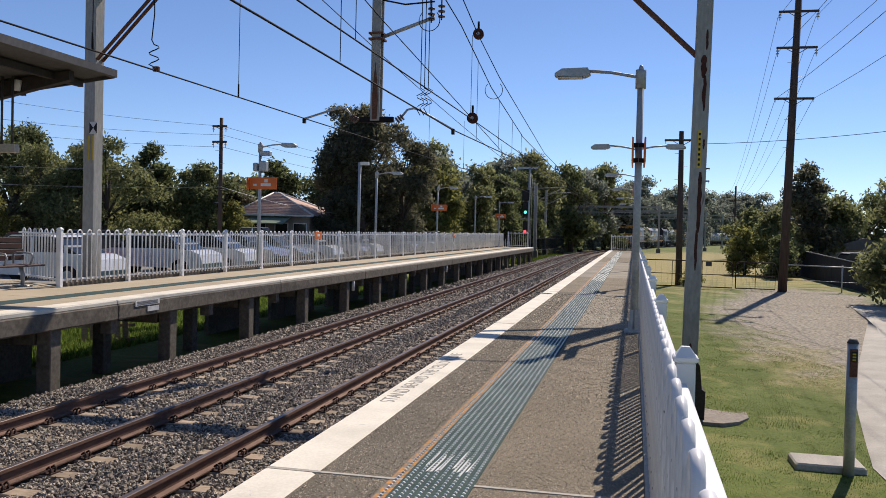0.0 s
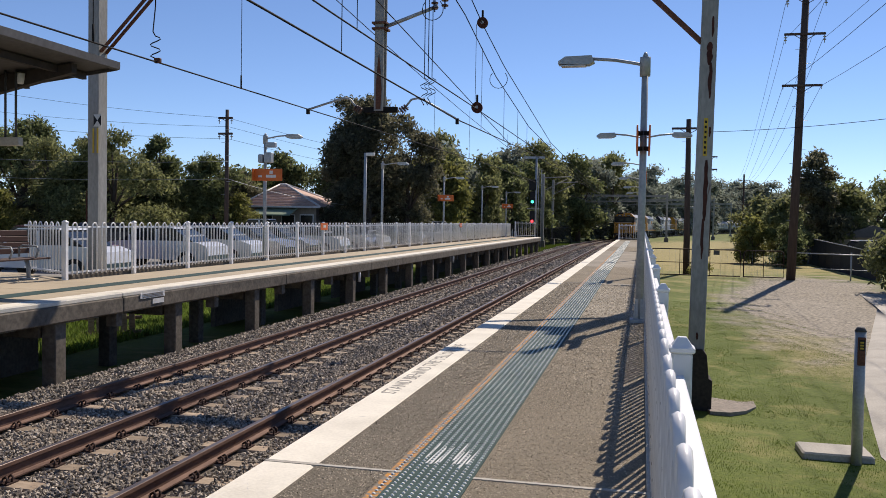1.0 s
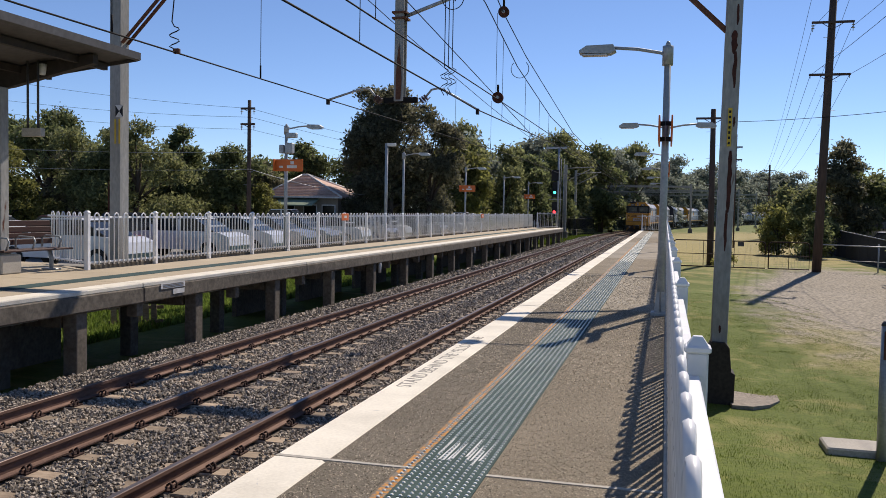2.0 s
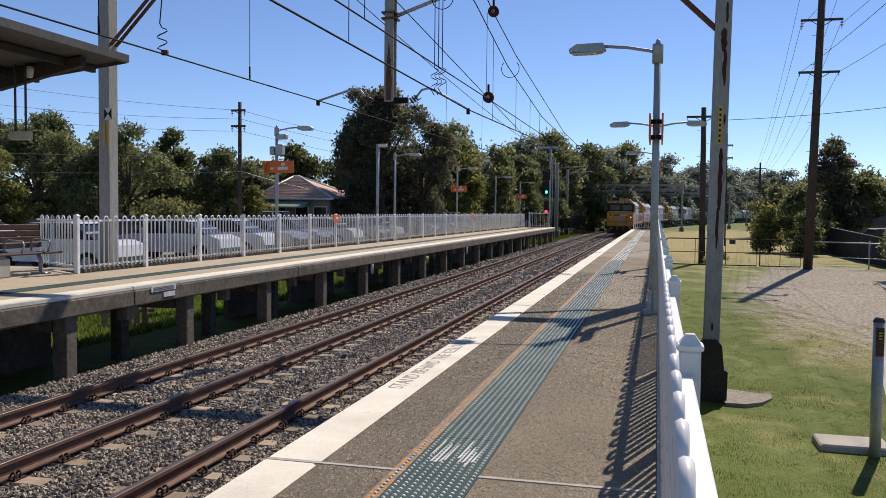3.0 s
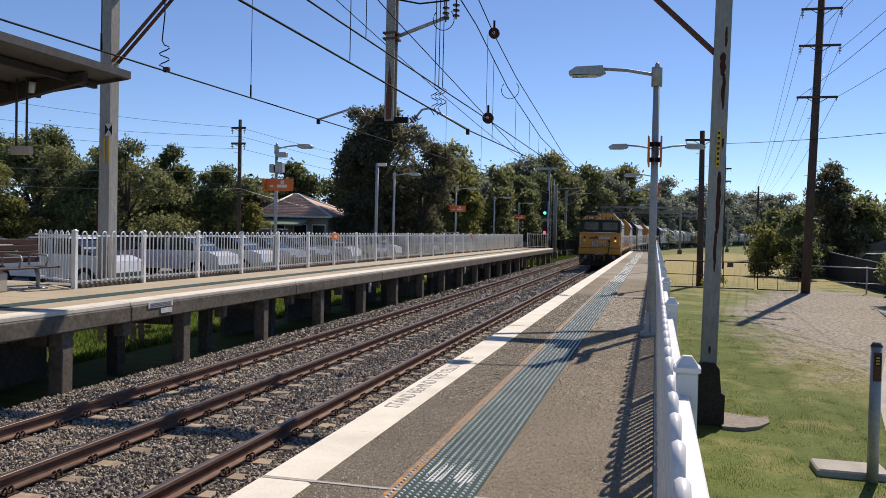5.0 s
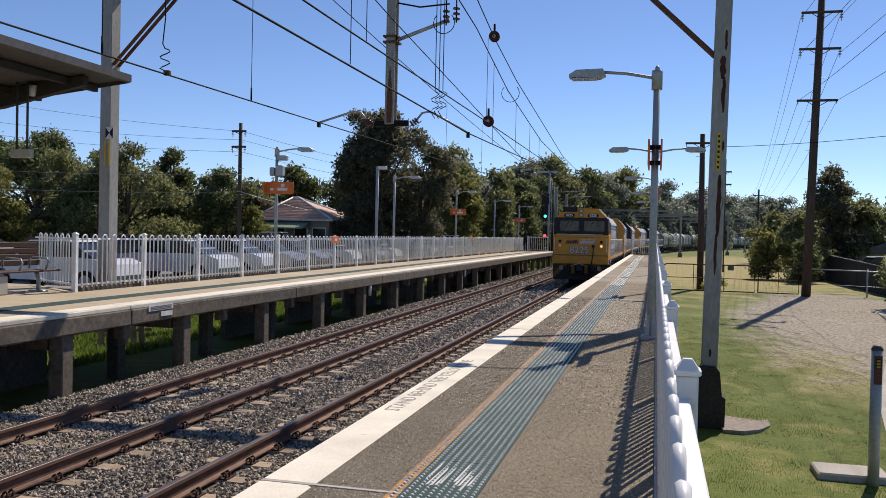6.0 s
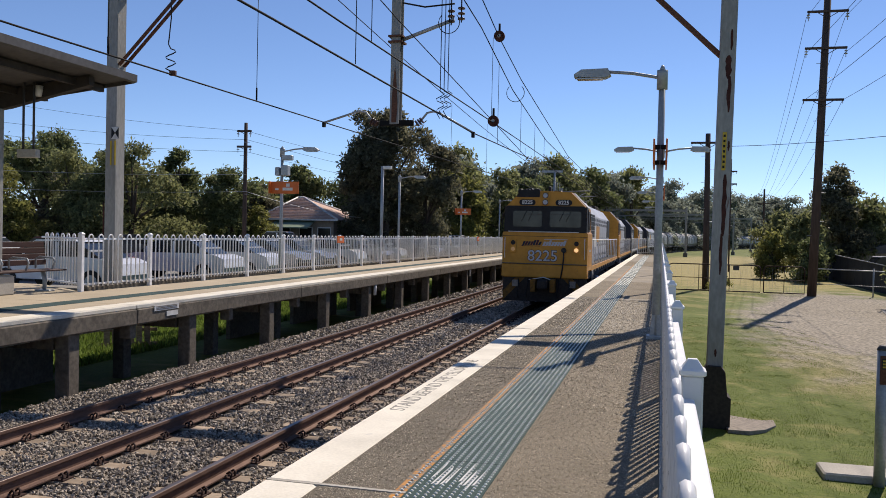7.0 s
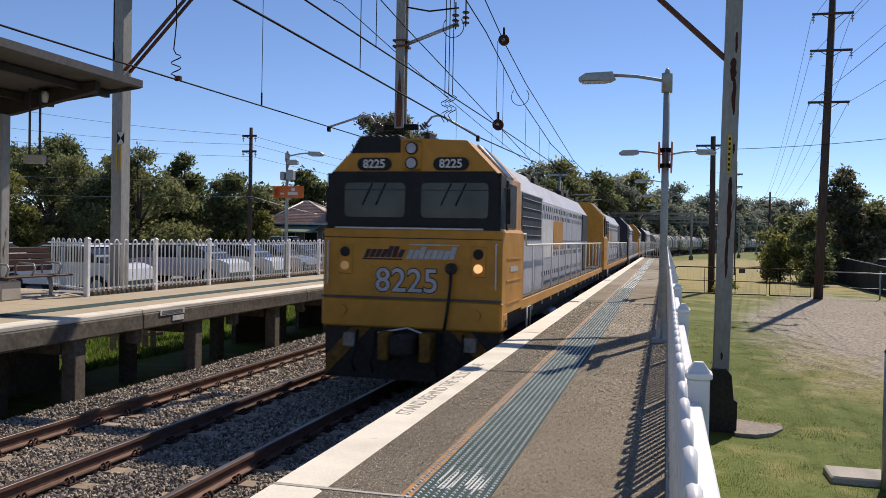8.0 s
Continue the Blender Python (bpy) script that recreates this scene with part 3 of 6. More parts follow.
def build_fences():
    th = fence_panel(2.62, 1.01, "white steel hoop-topped fence bay beside the platform", 0.053, 0.034)
    first = True
    y = -5.0
    ys = []
    while y < 74:
        ys.append(y)
        y += 2.62
    for y in ys:
        if first:
            th.matrix_basis = pose(0.050, y, 0.0)
            first = False
        else:
            copy_thing(th, pose(0.050, y, 0.0))
    far = fence_panel(2.43, 1.2, "white steel hoop-topped fence bay along the car park", -0.06)
    first = True
    for i in range(25):
        y = 15.2 + 2.43 * i
        if first:
            far.matrix_basis = pose(-11.6, y, 0.05)
            first = False
        else:
            copy_thing(far, pose(-11.6, y, 0.05))
    # short return beside the bench
    copy_thing(far, pose(-11.68, 15.30, 0.05, 0, 0, 58))
    # end barriers across the platforms
    end = fence_panel(1.9, 1.35, "white barrier closing the platform end", -0.06)
    end.matrix_basis = pose(-1.98, 75.3, 0.0, 0, 0, -90)
    copy_thing(end, pose(-11.0, 74.6, 0.05, 0, 0, -90))
    return far


build_fences()


# ---- far platform ----
def build_far_platform():
    pf = thing("platform_far", "raised concrete station platform on props with white edge", "platform", kind="structure")
    y0, y1 = -8.0, 76.5
    n = 12
    for i in range(n):
        a, b = y0 + (y1 - y0) * i / n, y0 + (y1 - y0) * (i + 1) / n
        part("deck_slab", Geo().box(-11.72, -9.36, a + 0.008, b - 0.008, -0.22, 0.05), M_DECK, pf)
        part("edge_coping", Geo().bbox(-9.35, -8.92, a + 0.008, b - 0.008, -0.02, 0.054, 0.012), M_WHITE_LINE, pf, "white painted edge slab")
        part("edge_beam", Geo().bbox(-9.30, -8.90, a + 0.004, b - 0.004, -0.295, -0.021, 0.02), M_STAINED, pf, "stained concrete edge beam")
    part("shelter_floor", Geo().prism([(-17, -8), (-11.72, -8), (-11.72, 15.3), (-13.9, 16.75), (-17, 16.75)], "z", -0.22, 0.046), M_DECK, pf)
    part("back_kerb", Geo().bbox(-11.88, -11.721, 15.5, 76.5, -0.22, 0.14, 0.01), M_STAINED, pf)
    part("tactile_strip", Geo().box(-10.42, -9.98, y0, 72, 0.0, 0.056), M_TACTILE, pf)
    part("joint_filler", Geo().box(-11.7, -8.95, y0, y1, -0.2, 0.03), M_CONCRETE_LIGHT, pf)
    y = 1.0
    while y < 76:
        for x in (-9.12, -10.6):
            w = 0.13
            part("prop", Geo().bbox(x - w, x + w, y - w, y + w, -2.35, -0.30, 0.015), M_STAINED, pf)
        part("cross_beam", Geo().bbox(-11.6, -9.3, y - 0.12, y + 0.12, -0.56, -0.23, 0.015), M_STAINED, pf)
        part("hanging_stub", Geo().bbox(-9.24, -9.02, y + 1.5, y + 1.68, -0.55, -0.296, 0.01), M_STAINED, pf)
        part("deck_joist", Geo().bbox(-11.6, -9.3, y + 1.7, y + 1.86, -0.42, -0.23, 0.01), M_STAINED, pf)
        y += 3.53
    for a, b in ((-8, 14.3), (21.4, 24.4), (25.6, 29.4), (30.8, 34.6), (36.0, 42.0), (43.4, 51), (52.5, 76)):
        part("back_wall", Geo().box(-11.70, -11.58, a, b, -2.15, -0.2), M_STAINED, pf, "dark wall panel beneath the deck")
    for x, z, r in ((-9.75, -0.42, 0.045), (-10.05, -0.50, 0.03), (-11.2, -0.60, 0.05)):
        part("service_pipe", Geo().tube([(x, 0, z), (x, 38, z), (x, 76, z)], r, 7), M_GALV, pf, "grey service pipe slung under the deck")
    for y in (9.3, 26.1, 40.2):
        part("drain_pipe", Geo().tube([(-8.96, y, -0.29), (-8.96, y, -0.62)], 0.05, 8), M_PALE, pf, "short white drain pipe")
    st = thing("timber_stack", "stack of striped brown timber offcuts lying under the platform", "timber", pose(-12.75, 18.4, -1.64, 0, 0, 40))
    for i in range(6):
        part("board", Geo().bbox(-0.55 + 0.19 * i, -0.41 + 0.19 * i, -0.05, 0.0, 0.0, 0.62, 0.006, Matrix.Rotation(-0.3, 4, "X")), M_SLEEPER, st)
    for z in (0.12, 0.48):
        part("batten", Geo().bbox(-0.6, 0.72, 0.0, 0.06, z, z + 0.08, 0.006, Matrix.Rotation(-0.3, 4, "X")), M_SLEEPER, st)
    sg = thing("notice_plate", "small white notice fixed to the platform edge beam", "sign")
    part("plate", Geo().box(-8.897, -8.885, 13.62, 14.42, -0.10, 0.0), M_PALE, sg)
    part("lower_plate", Geo().box(-8.897, -8.885, 14.02, 14.40, -0.22, -0.13), M_PALE, sg)
    for i in range(3):
        part("text_bar", Geo().box(-8.884, -8.881, 13.68, 14.36, -0.03 - i * 0.026, -0.018 - i * 0.026), M_CONCRETE, sg)


build_far_platform()


# ---- overhead line structures ----
def channel_mast(name, x, y, z0, z1, w, d, label, rust):
    th = thing(name, label, "mast")
    g = Geo()
    g.bbox(x - w / 2, x + w / 2, y - d / 2, y + d / 2, z0, z1, 0.012)
    part("shaft", g, M_MAST, th)
    for a, b, c, e in rust:
        g = Geo()
        rr = random.Random(int(c * 100))
        n = 9
        L = [(a - b * (0.5 + 0.5 * rr.random()) * math.sin(math.pi * (k + 0.4) / (n + 0.2)) ** 0.6, c + (e - c) * k / (n - 1)) for k in range(n)]
        R = [(a + b * (0.5 + 0.5 * rr.random()) * math.sin(math.pi * (k + 0.4) / (n + 0.2)) ** 0.6, c + (e - c) * k / (n - 1)) for k in range(n)]
        g.prism([(x + p[0], p[1]) for p in L] + [(x + p[0], p[1]) for p in reversed(R)], "y", y - d / 2 - 0.004, y - d / 2)
        part("rust_patch", g, M_RUST_SPOT, th, "peeling dark red rust")
    return th


PY = 17.45


def build_portal():
    ml = channel_mast("portal_mast", -12.51, PY, 0.05, 7.35, 0.28, 0.34, "grey steel overhead-line mast on the far platform", [(-0.16, 0.03, 1.1, 2.0)])
    mr = channel_mast("portal_mast", 1.07, PY, -1.05, 7.35, 0.30, 0.28, "grey steel overhead-line mast with peeling rust patches",
                      [(0.02, 0.075, 4.55, 5.0), (0.05, 0.05, 3.9, 4.6), (0.06, 0.035, 5.1, 5.5), (0.08, 0.03, 3.15, 3.35), (0.04, 0.06, 1.5, 2.7), (0.02, 0.04, 0.75, 1.55), (0.0, 0.03, -0.85, -0.7)])
    about = Matrix.Translation((1.07, PY, -1.05))
    mr.matrix_basis = about @ Matrix.Rotation(radians(0.75), 4, "Y") @ about.inverted()
    # concrete-cased foot of the lawn mast, shade put into its dark colour
    g = Geo()
    g.prism([(0.76, -2.4), (1.38, -2.4), (1.38, -1.62), (1.31, -1.58), (1.26, -1.12), (1.18, -1.02), (0.94, -1.02), (0.84, -1.2)], "y", PY - 0.3, PY + 0.3)
    part("foot_casing", g, M_UNDER, mr, "steel foot casing with shade in its dark colour")
    part("number_plate", Geo().box(1.035, 1.11, PY - 0.16, PY - 0.142, 2.78, 3.52), M_TAG, mr, "yellow strip with unreadable marks")
    for i in range(7):
        part("text_bar", Geo().box(1.05, 1.09, PY - 0.163, PY - 0.160, 2.82 + i * 0.10, 2.87 + i * 0.10), M_BLACK, mr)
    part("warning_strip", Geo().box(-12.40, -12.36, PY - 0.19, PY - 0.181, 2.85, 3.42), M_TAG, ml, "yellow strip")
    part("warning_strip", Geo().box(-12.51, -12.47, PY - 0.19, PY - 0.181, 2.85, 3.42), M_TAG, ml)
    # black and white marker
    part("marker_plate", Geo().box(-12.48, -12.28, PY - 0.19, PY - 0.181, 3.46, 3.74), M_PALE, ml, "white plate with black triangles")
    for s in (0, 1):
        x0 = -12.478 if s == 0 else -12.282
        part("triangle", Geo().prism([(x0, 3.47), (-12.38, 3.60), (x0, 3.73)], "y", PY - 0.195, PY - 0.191), M_BLACK, ml)
    # beam above, knee braces, drop post
    bm_ = thing("portal_beam", "slim steel girder spanning both tracks between the masts", "portal beam")
    gy = PY + 0.30
    zb = 7.0
    part("girder", Geo().prism([(gy + a, zb + b) for a, b in ((-0.13, 0), (0.13, 0), (0.13, 0.03), (0.02, 0.04), (0.02, 0.24), (0.13, 0.25), (0.13, 0.28), (-0.13, 0.28), (-0.13, 0.25), (-0.02, 0.24), (-0.02, 0.04), (-0.13, 0.03))], "x", -12.8, 1.4), M_MAST, bm_)
    for dy in (-0.1, 0.1):
        part("knee_brace", Geo().tube([(-12.36, PY + dy, 5.20), (-10.56, PY + dy, 7.02)], 0.045, 6), M_RUST, bm_, "rusty diagonal brace")
    part("knee_brace", Geo().box(0, 2.85, -0.06, 0.06, -0.045, 0.045, Matrix.Translation((1.02, PY, 5.02)) @ Matrix.Rotation(radians(180 + 44), 4, "Y")), M_RUST, bm_, "rusty diagonal brace")
    dp = thing("drop_post", "rust-streaked hanging post carrying the registration arms", "drop post")
    part("hanger", Geo().bbox(-5.72, -5.48, PY - 0.14, PY + 0.44, 6.94, 7.0, 0.01), M_MAST, dp)
    part("post", Geo().prism([(-5.70, PY - 0.12), (-5.50, PY - 0.12), (-5.50, PY - 0.09), (-5.56, PY - 0.09), (-5.56, PY + 0.09), (-5.50, PY + 0.09), (-5.50, PY + 0.12), (-5.70, PY + 0.12)], "z", 3.75, 7.0), M_MAST, dp)
    part("rust_patch", Geo().prism([(-5.66, 3.78), (-5.55, 3.78), (-5.53, 4.2), (-5.56, 4.6), (-5.60, 5.0), (-5.63, 4.7), (-5.66, 4.3)], "y", PY - 0.125, PY - 0.121), M_RUST, dp, "rust streak")
    for z in (5.50, 5.62):
        part("clamp", Geo().box(-5.76, -5.44, PY - 0.16, PY + 0.16, z - 0.02, z + 0.02), M_RUST, dp)
    part("stay_tube", Geo().tube([(-5.48, PY, 5.56), (-4.35, PY, 5.95)], 0.04, 8), M_GALV, dp)
    part("chain_stay", Geo().tube([(-5.5, PY, 6.35), (-5.0, PY, 6.24), (-4.35, PY, 6.28)], 0.018, 6), M_WIRE, dp)
    part("cross_bar", Geo().bbox(-5.95, -5.20, PY - 0.05, PY + 0.05, 3.72, 3.84, 0.01), M_WIRE, dp, "dark horizontal arm bracket")
    for s, xe, ze, xk, zk in ((-1, -7.25, 3.81, -6.42, 4.05), (1, -3.89, 3.56, -4.76, 4.02)):
        x0 = -5.58 + s * 0.42
        for i in range(3):
            part("insulator_shed", Geo().tube([(x0 + s * (0.03 + i * 0.05), PY, 3.76 + i * 0.03), (x0 + s * (0.055 + i * 0.05), PY, 3.78 + i * 0.03)], 0.075, 10), M_INSUL, dp)
        part("registration_arm", Geo().tube([(x0 + s * 0.1, PY, 3.80), (xk - s * 0.14, PY, zk - 0.03), (xk, PY, zk), (xk + s * 0.12, PY, zk - 0.03), (xe, PY, ze)], 0.024, 7), M_GALV, dp, "bent steel registration arm")
        part("wire_clip", Geo().box(xe - 0.03, xe + 0.03, PY - 0.04, PY + 0.04, ze - 0.10, ze + 0.02), M_WIRE, dp)


build_portal()


def wire(name, pts, r, label, category="wire", material=None, parent=None):
    ob = part(name, Geo().tube(pts, r * 0.78, 5, caps=True), material or M_WIRE, parent)
    if parent is None:
        tagged(ob, label, category)
    return ob


def sag(a, b, drop, n=14):
    a, b = Vector(a), Vector(b)
    return [a.lerp(b, i / n) - Vector((0, 0, drop * 4 * (i / n) * (1 - i / n))) for i in range(n + 1)]


def build_wires():
    # far track: contact wire, droppers and messenger
    ct = thing("overhead_wire", "dark contact wire with droppers above the far track", "overhead wire")
    wire("contact_wire", [(-7.0, -6, 3.55), (-7.0, 8, 3.63), (-7.0, PY, 3.74), (-7.0, 40, 4.05), (-7.0, 88, 4.1)], 0.016, "", parent=ct)
    wire("messenger_wire", sag((-7.0, -20, 6.4), (-7.0, PY, 6.5), 1.0) + sag((-7.0, PY, 6.5), (-7.0, 88, 5.6), 0.9)[1:], 0.014, "", parent=ct)
    for y, z in ((9.6, 3.66), (13.75, 3.71), (22, 3.8), (28, 3.9), (34, 3.97), (44, 4.05)):
        wire("dropper", [(-7.0, y, z), (-7.0, y, z + 1.95)], 0.008, "", parent=ct)
        wire("dropper_clip", [(-7.0, y, z), (-7.0, y, z + 0.22)], 0.02, "", parent=ct)
    # curled jumper
    pts = [(-7.06, 11.1, 5.6), (-7.04, 11.1, 4.5), (-7.08, 11.1, 4.12)]
    pts += [(-7.04 + 0.085 * math.sin(k * 0.9), 11.1, 4.05 - 0.024 * k) for k in range(13)]
    pts += [(-7.03, 11.1, 3.72)]
    part("jumper_clamp", Geo().bbox(-7.05, -6.95, 11.07, 11.13, 3.655, 3.73, 0.01), M_RUST, ct)
    wire("jumper", pts, 0.012, "", parent=ct)
    nt = thing("overhead_wire", "dark contact and messenger wires above the near track", "overhead wire")
    wire("contact_wire", [(-3.9, -6, 3.56), (-3.9, 8, 3.58), (-3.9, PY, 3.56), (-3.9, 30, 3.85), (-3.9, 88, 4.1)], 0.018, "", parent=nt)
    wire("second_wire", [(-3.9, -6, 4.0), (-3.9, 10, 4.01), (-3.9, 19.6, 4.06), (-3.9, 88, 4.18)], 0.016, "", parent=nt)
    wire("anchor_wire", [(-4.6, 4.0, 6.05), (-4.45, 14, 5.05), (-4.2, PY, 4.55), (-3.9, 25.0, 3.7)], 0.012, "", parent=nt)
    wire("messenger_wire", [(-3.9, 16, 6.9), (-3.9, 20.2, 6.16), (-3.9, 23.5, 5.76), (-3.9, 36, 4.8), (-3.9, 60, 4.5), (-3.9, 88, 4.9)], 0.016, "", parent=nt)
    wire("messenger_wire", [(-3.9, 10.0, 6.6), (-3.9, 18.1, 5.91), (-3.9, 22.2, 5.25), (-3.9, 29, 4.68), (-3.9, 50, 4.3), (-3.9, 88, 4.5)], 0.016, "", parent=nt)
    for y, z0, z1 in ((10.4, 3.6, 5.2), (11.0, 4.02, 6.0), (19.4, 4.15, 6.0), (20.2, 3.62, 5.6), (23.6, 3.7, 5.1), (26.3, 3.78, 4.9), (28.5, 3.8, 4.75)):
        wire("dropper", [(-3.9, y, z0), (-3.9, y, z1)], 0.008, "", parent=nt)
    for x in (-4.32, -4.40, -4.24):
        wire("jumper", [(x, 16.6, 6.4), (x, 16.6, 4.35)] + [(x + 0.09 * math.sin(k * 1.4), 16.6, 4.3 - 0.05 * k) for k in range(9)] + [(x, 16.6, 3.75)], 0.012, "", parent=nt)
    for cx, cy, cz, r in ((-4.3, 16.8, 5.72, 0.22), (-3.9, 22.6, 5.25, 0.24)):
        wire("slack_loop", [(cx + r * math.cos(a), cy, cz + r * math.sin(a)) for a in [math.pi * (0.75 + 1.5 * k / 14) for k in range(15)]], 0.012, "", parent=nt)
    for y, z in ((19.65, 4.10), (20.15, 6.2)):
        ins = thing("wire_insulator", "round dark pulley disc hanging on the overhead wire", "insulator")
        part("disc", Geo().tube([(-3.9, y - 0.05, z), (-3.9, y - 0.02, z), (-3.9, y + 0.02, z), (-3.9, y + 0.05, z)], 0.13, 18), M_RUST_SPOT, ins)
        part("hub", Geo().tube([(-3.9, y - 0.07, z), (-3.9, y + 0.07, z)], 0.04, 10), M_GALV, ins)
        part("shackle", Geo().tube([(-3.9, y, z + 0.13), (-3.9, y, z + 0.30)], 0.03, 6), M_WIRE, ins)
    for x, y, z in ((-4.42, PY, 6.05), (-4.2, PY, 6.1), (-4.56, 4.6, 6.0)):
        ins = thing("strain_insulator", "stack of brown porcelain sheds on the overhead wire", "insulator")
        for i in range(3):
            part("shed", Geo().tube([(x, y, z - 0.16 + i * 0.11), (x, y, z - 0.13 + i * 0.11)], 0.075, 10), M_INSUL, ins)
        part("rod", Geo().tube([(x, y, z - 0.22), (x, y, z + 0.35)], 0.016, 6), M_WIRE, ins)


build_wires()


# ---- shelter and bench on the far platform ----
def build_shelter():
    sh = thing("platform_shelter", "brown steel skillion platform shelter with grey fascia", "shelter", pose(-0.12, 0, 0.045))
    ye, yb = 14.55, -6.0
    part("roof_sheet", Geo().prism([(-10.0, 4.27), (-10.0, 4.30), (-16.5, 3.50), (-16.5, 3.47)], "y", yb, ye + 0.12), M_FASCIA, sh)
    part("fascia", Geo().prism([(-10.0, 4.20), (-9.93, 4.22), (-9.93, 4.36), (-10.0, 4.36)], "y", yb, ye + 0.14), M_FASCIA, sh, "grey pressed metal fascia")
    part("end_fascia", Geo().prism([(-10.0, 4.20), (-10.0, 4.34), (-16.5, 3.54), (-16.5, 3.40)], "y", ye + 0.121, ye + 0.15), M_FASCIA, sh)
    part("roof_beam", Geo().prism([(-10.35, 4.20), (-10.35, 4.02), (-12.2, 3.62), (-16.2, 3.12), (-16.2, 3.50)], "y", ye - 0.75, ye - 0.60), M_ROOF_STEEL, sh, "tapered dark roof beam")
    for x in (-10.7, -12.0, -13.3, -14.6):
        z = 4.26 - (-10.0 - x) * 0.123
        part("purlin", Geo().box(x - 0.05, x + 0.05, yb, ye + 0.1, z - 0.14, z - 0.012), M_ROOF_STEEL, sh)
    part("ceiling_light", Geo().bbox(-12.8, -12.55, 11.0, 12.6, 3.72, 3.82, 0.02), M_PALE, sh)
    for y in (13.72, 7.5):
        c = part("column", Geo().bbox(-12.48, -12.26, y - 0.11, y + 0.11, 0.36, 3.60, 0.01), M_MAST, sh, "grey steel column")
        part("plinth", Geo().bbox(-12.62, -12.10, y - 0.26, y + 0.26, 0.004, 0.38, 0.02), M_CONCRETE_LIGHT, c, "pale concrete plinth")
    part("camera_dome", Geo().tube([(-11.42, 13.75, 4.02), (-11.42, 13.75, 3.92), (-11.42, 13.75, 3.86), (-11.42, 13.75, 3.82)], 0.085, 10, 0.05), M_PALE, sh, "white dome camera")
    hs = part("hanging_sign", Geo().bbox(-11.73, -11.30, 13.55, 13.68, 2.64, 2.80, 0.01), M_CONCRETE_LIGHT, sh, "small hanging indicator box")
    for x in (-11.64, -11.41):
        part("hanger_rod", Geo().tube([(x, 13.62, 2.80), (x, 13.62, 4.06)], 0.022, 6), M_FASCIA, hs)
    bn = thing("bench", "brown slatted platform bench with grey metal arms", "bench")
    y0, y1 = 13.45, 15.40
    for i in range(4):
        part("seat_slat", Geo().bbox(-12.62 + i * 0.12, -12.52 + i * 0.12, y0, y1, 0.47, 0.505, 0.006), M_BENCH, bn)
    for i in range(4):
        part("back_slat", Geo().bbox(-12.72 - i * 0.02, -12.68 - i * 0.02, y0, y1, 0.58 + i * 0.125, 0.69 + i * 0.125, 0.006), M_BENCH, bn)
    for y in (13.6, 14.3, 15.05):
        part("arm", Geo().tube([(-12.65, y, 0.52), (-12.65, y, 0.72), (-12.55, y, 0.76), (-12.22, y, 0.74), (-12.18, y, 0.66), (-12.25, y, 0.5)], 0.02, 6), M_GALV, bn)
    for y in (13.9, 15.05):
        part("leg", Geo().tube([(-12.42, y, 0.06), (-12.42, y, 0.28), (-12.48, y, 0.47)], 0.045, 8), M_GALV, bn)
        part("foot", Geo().bbox(-12.60, -12.24, y - 0.09, y + 0.09, 0.048, 0.08, 0.008), M_GALV, bn)


build_shelter()


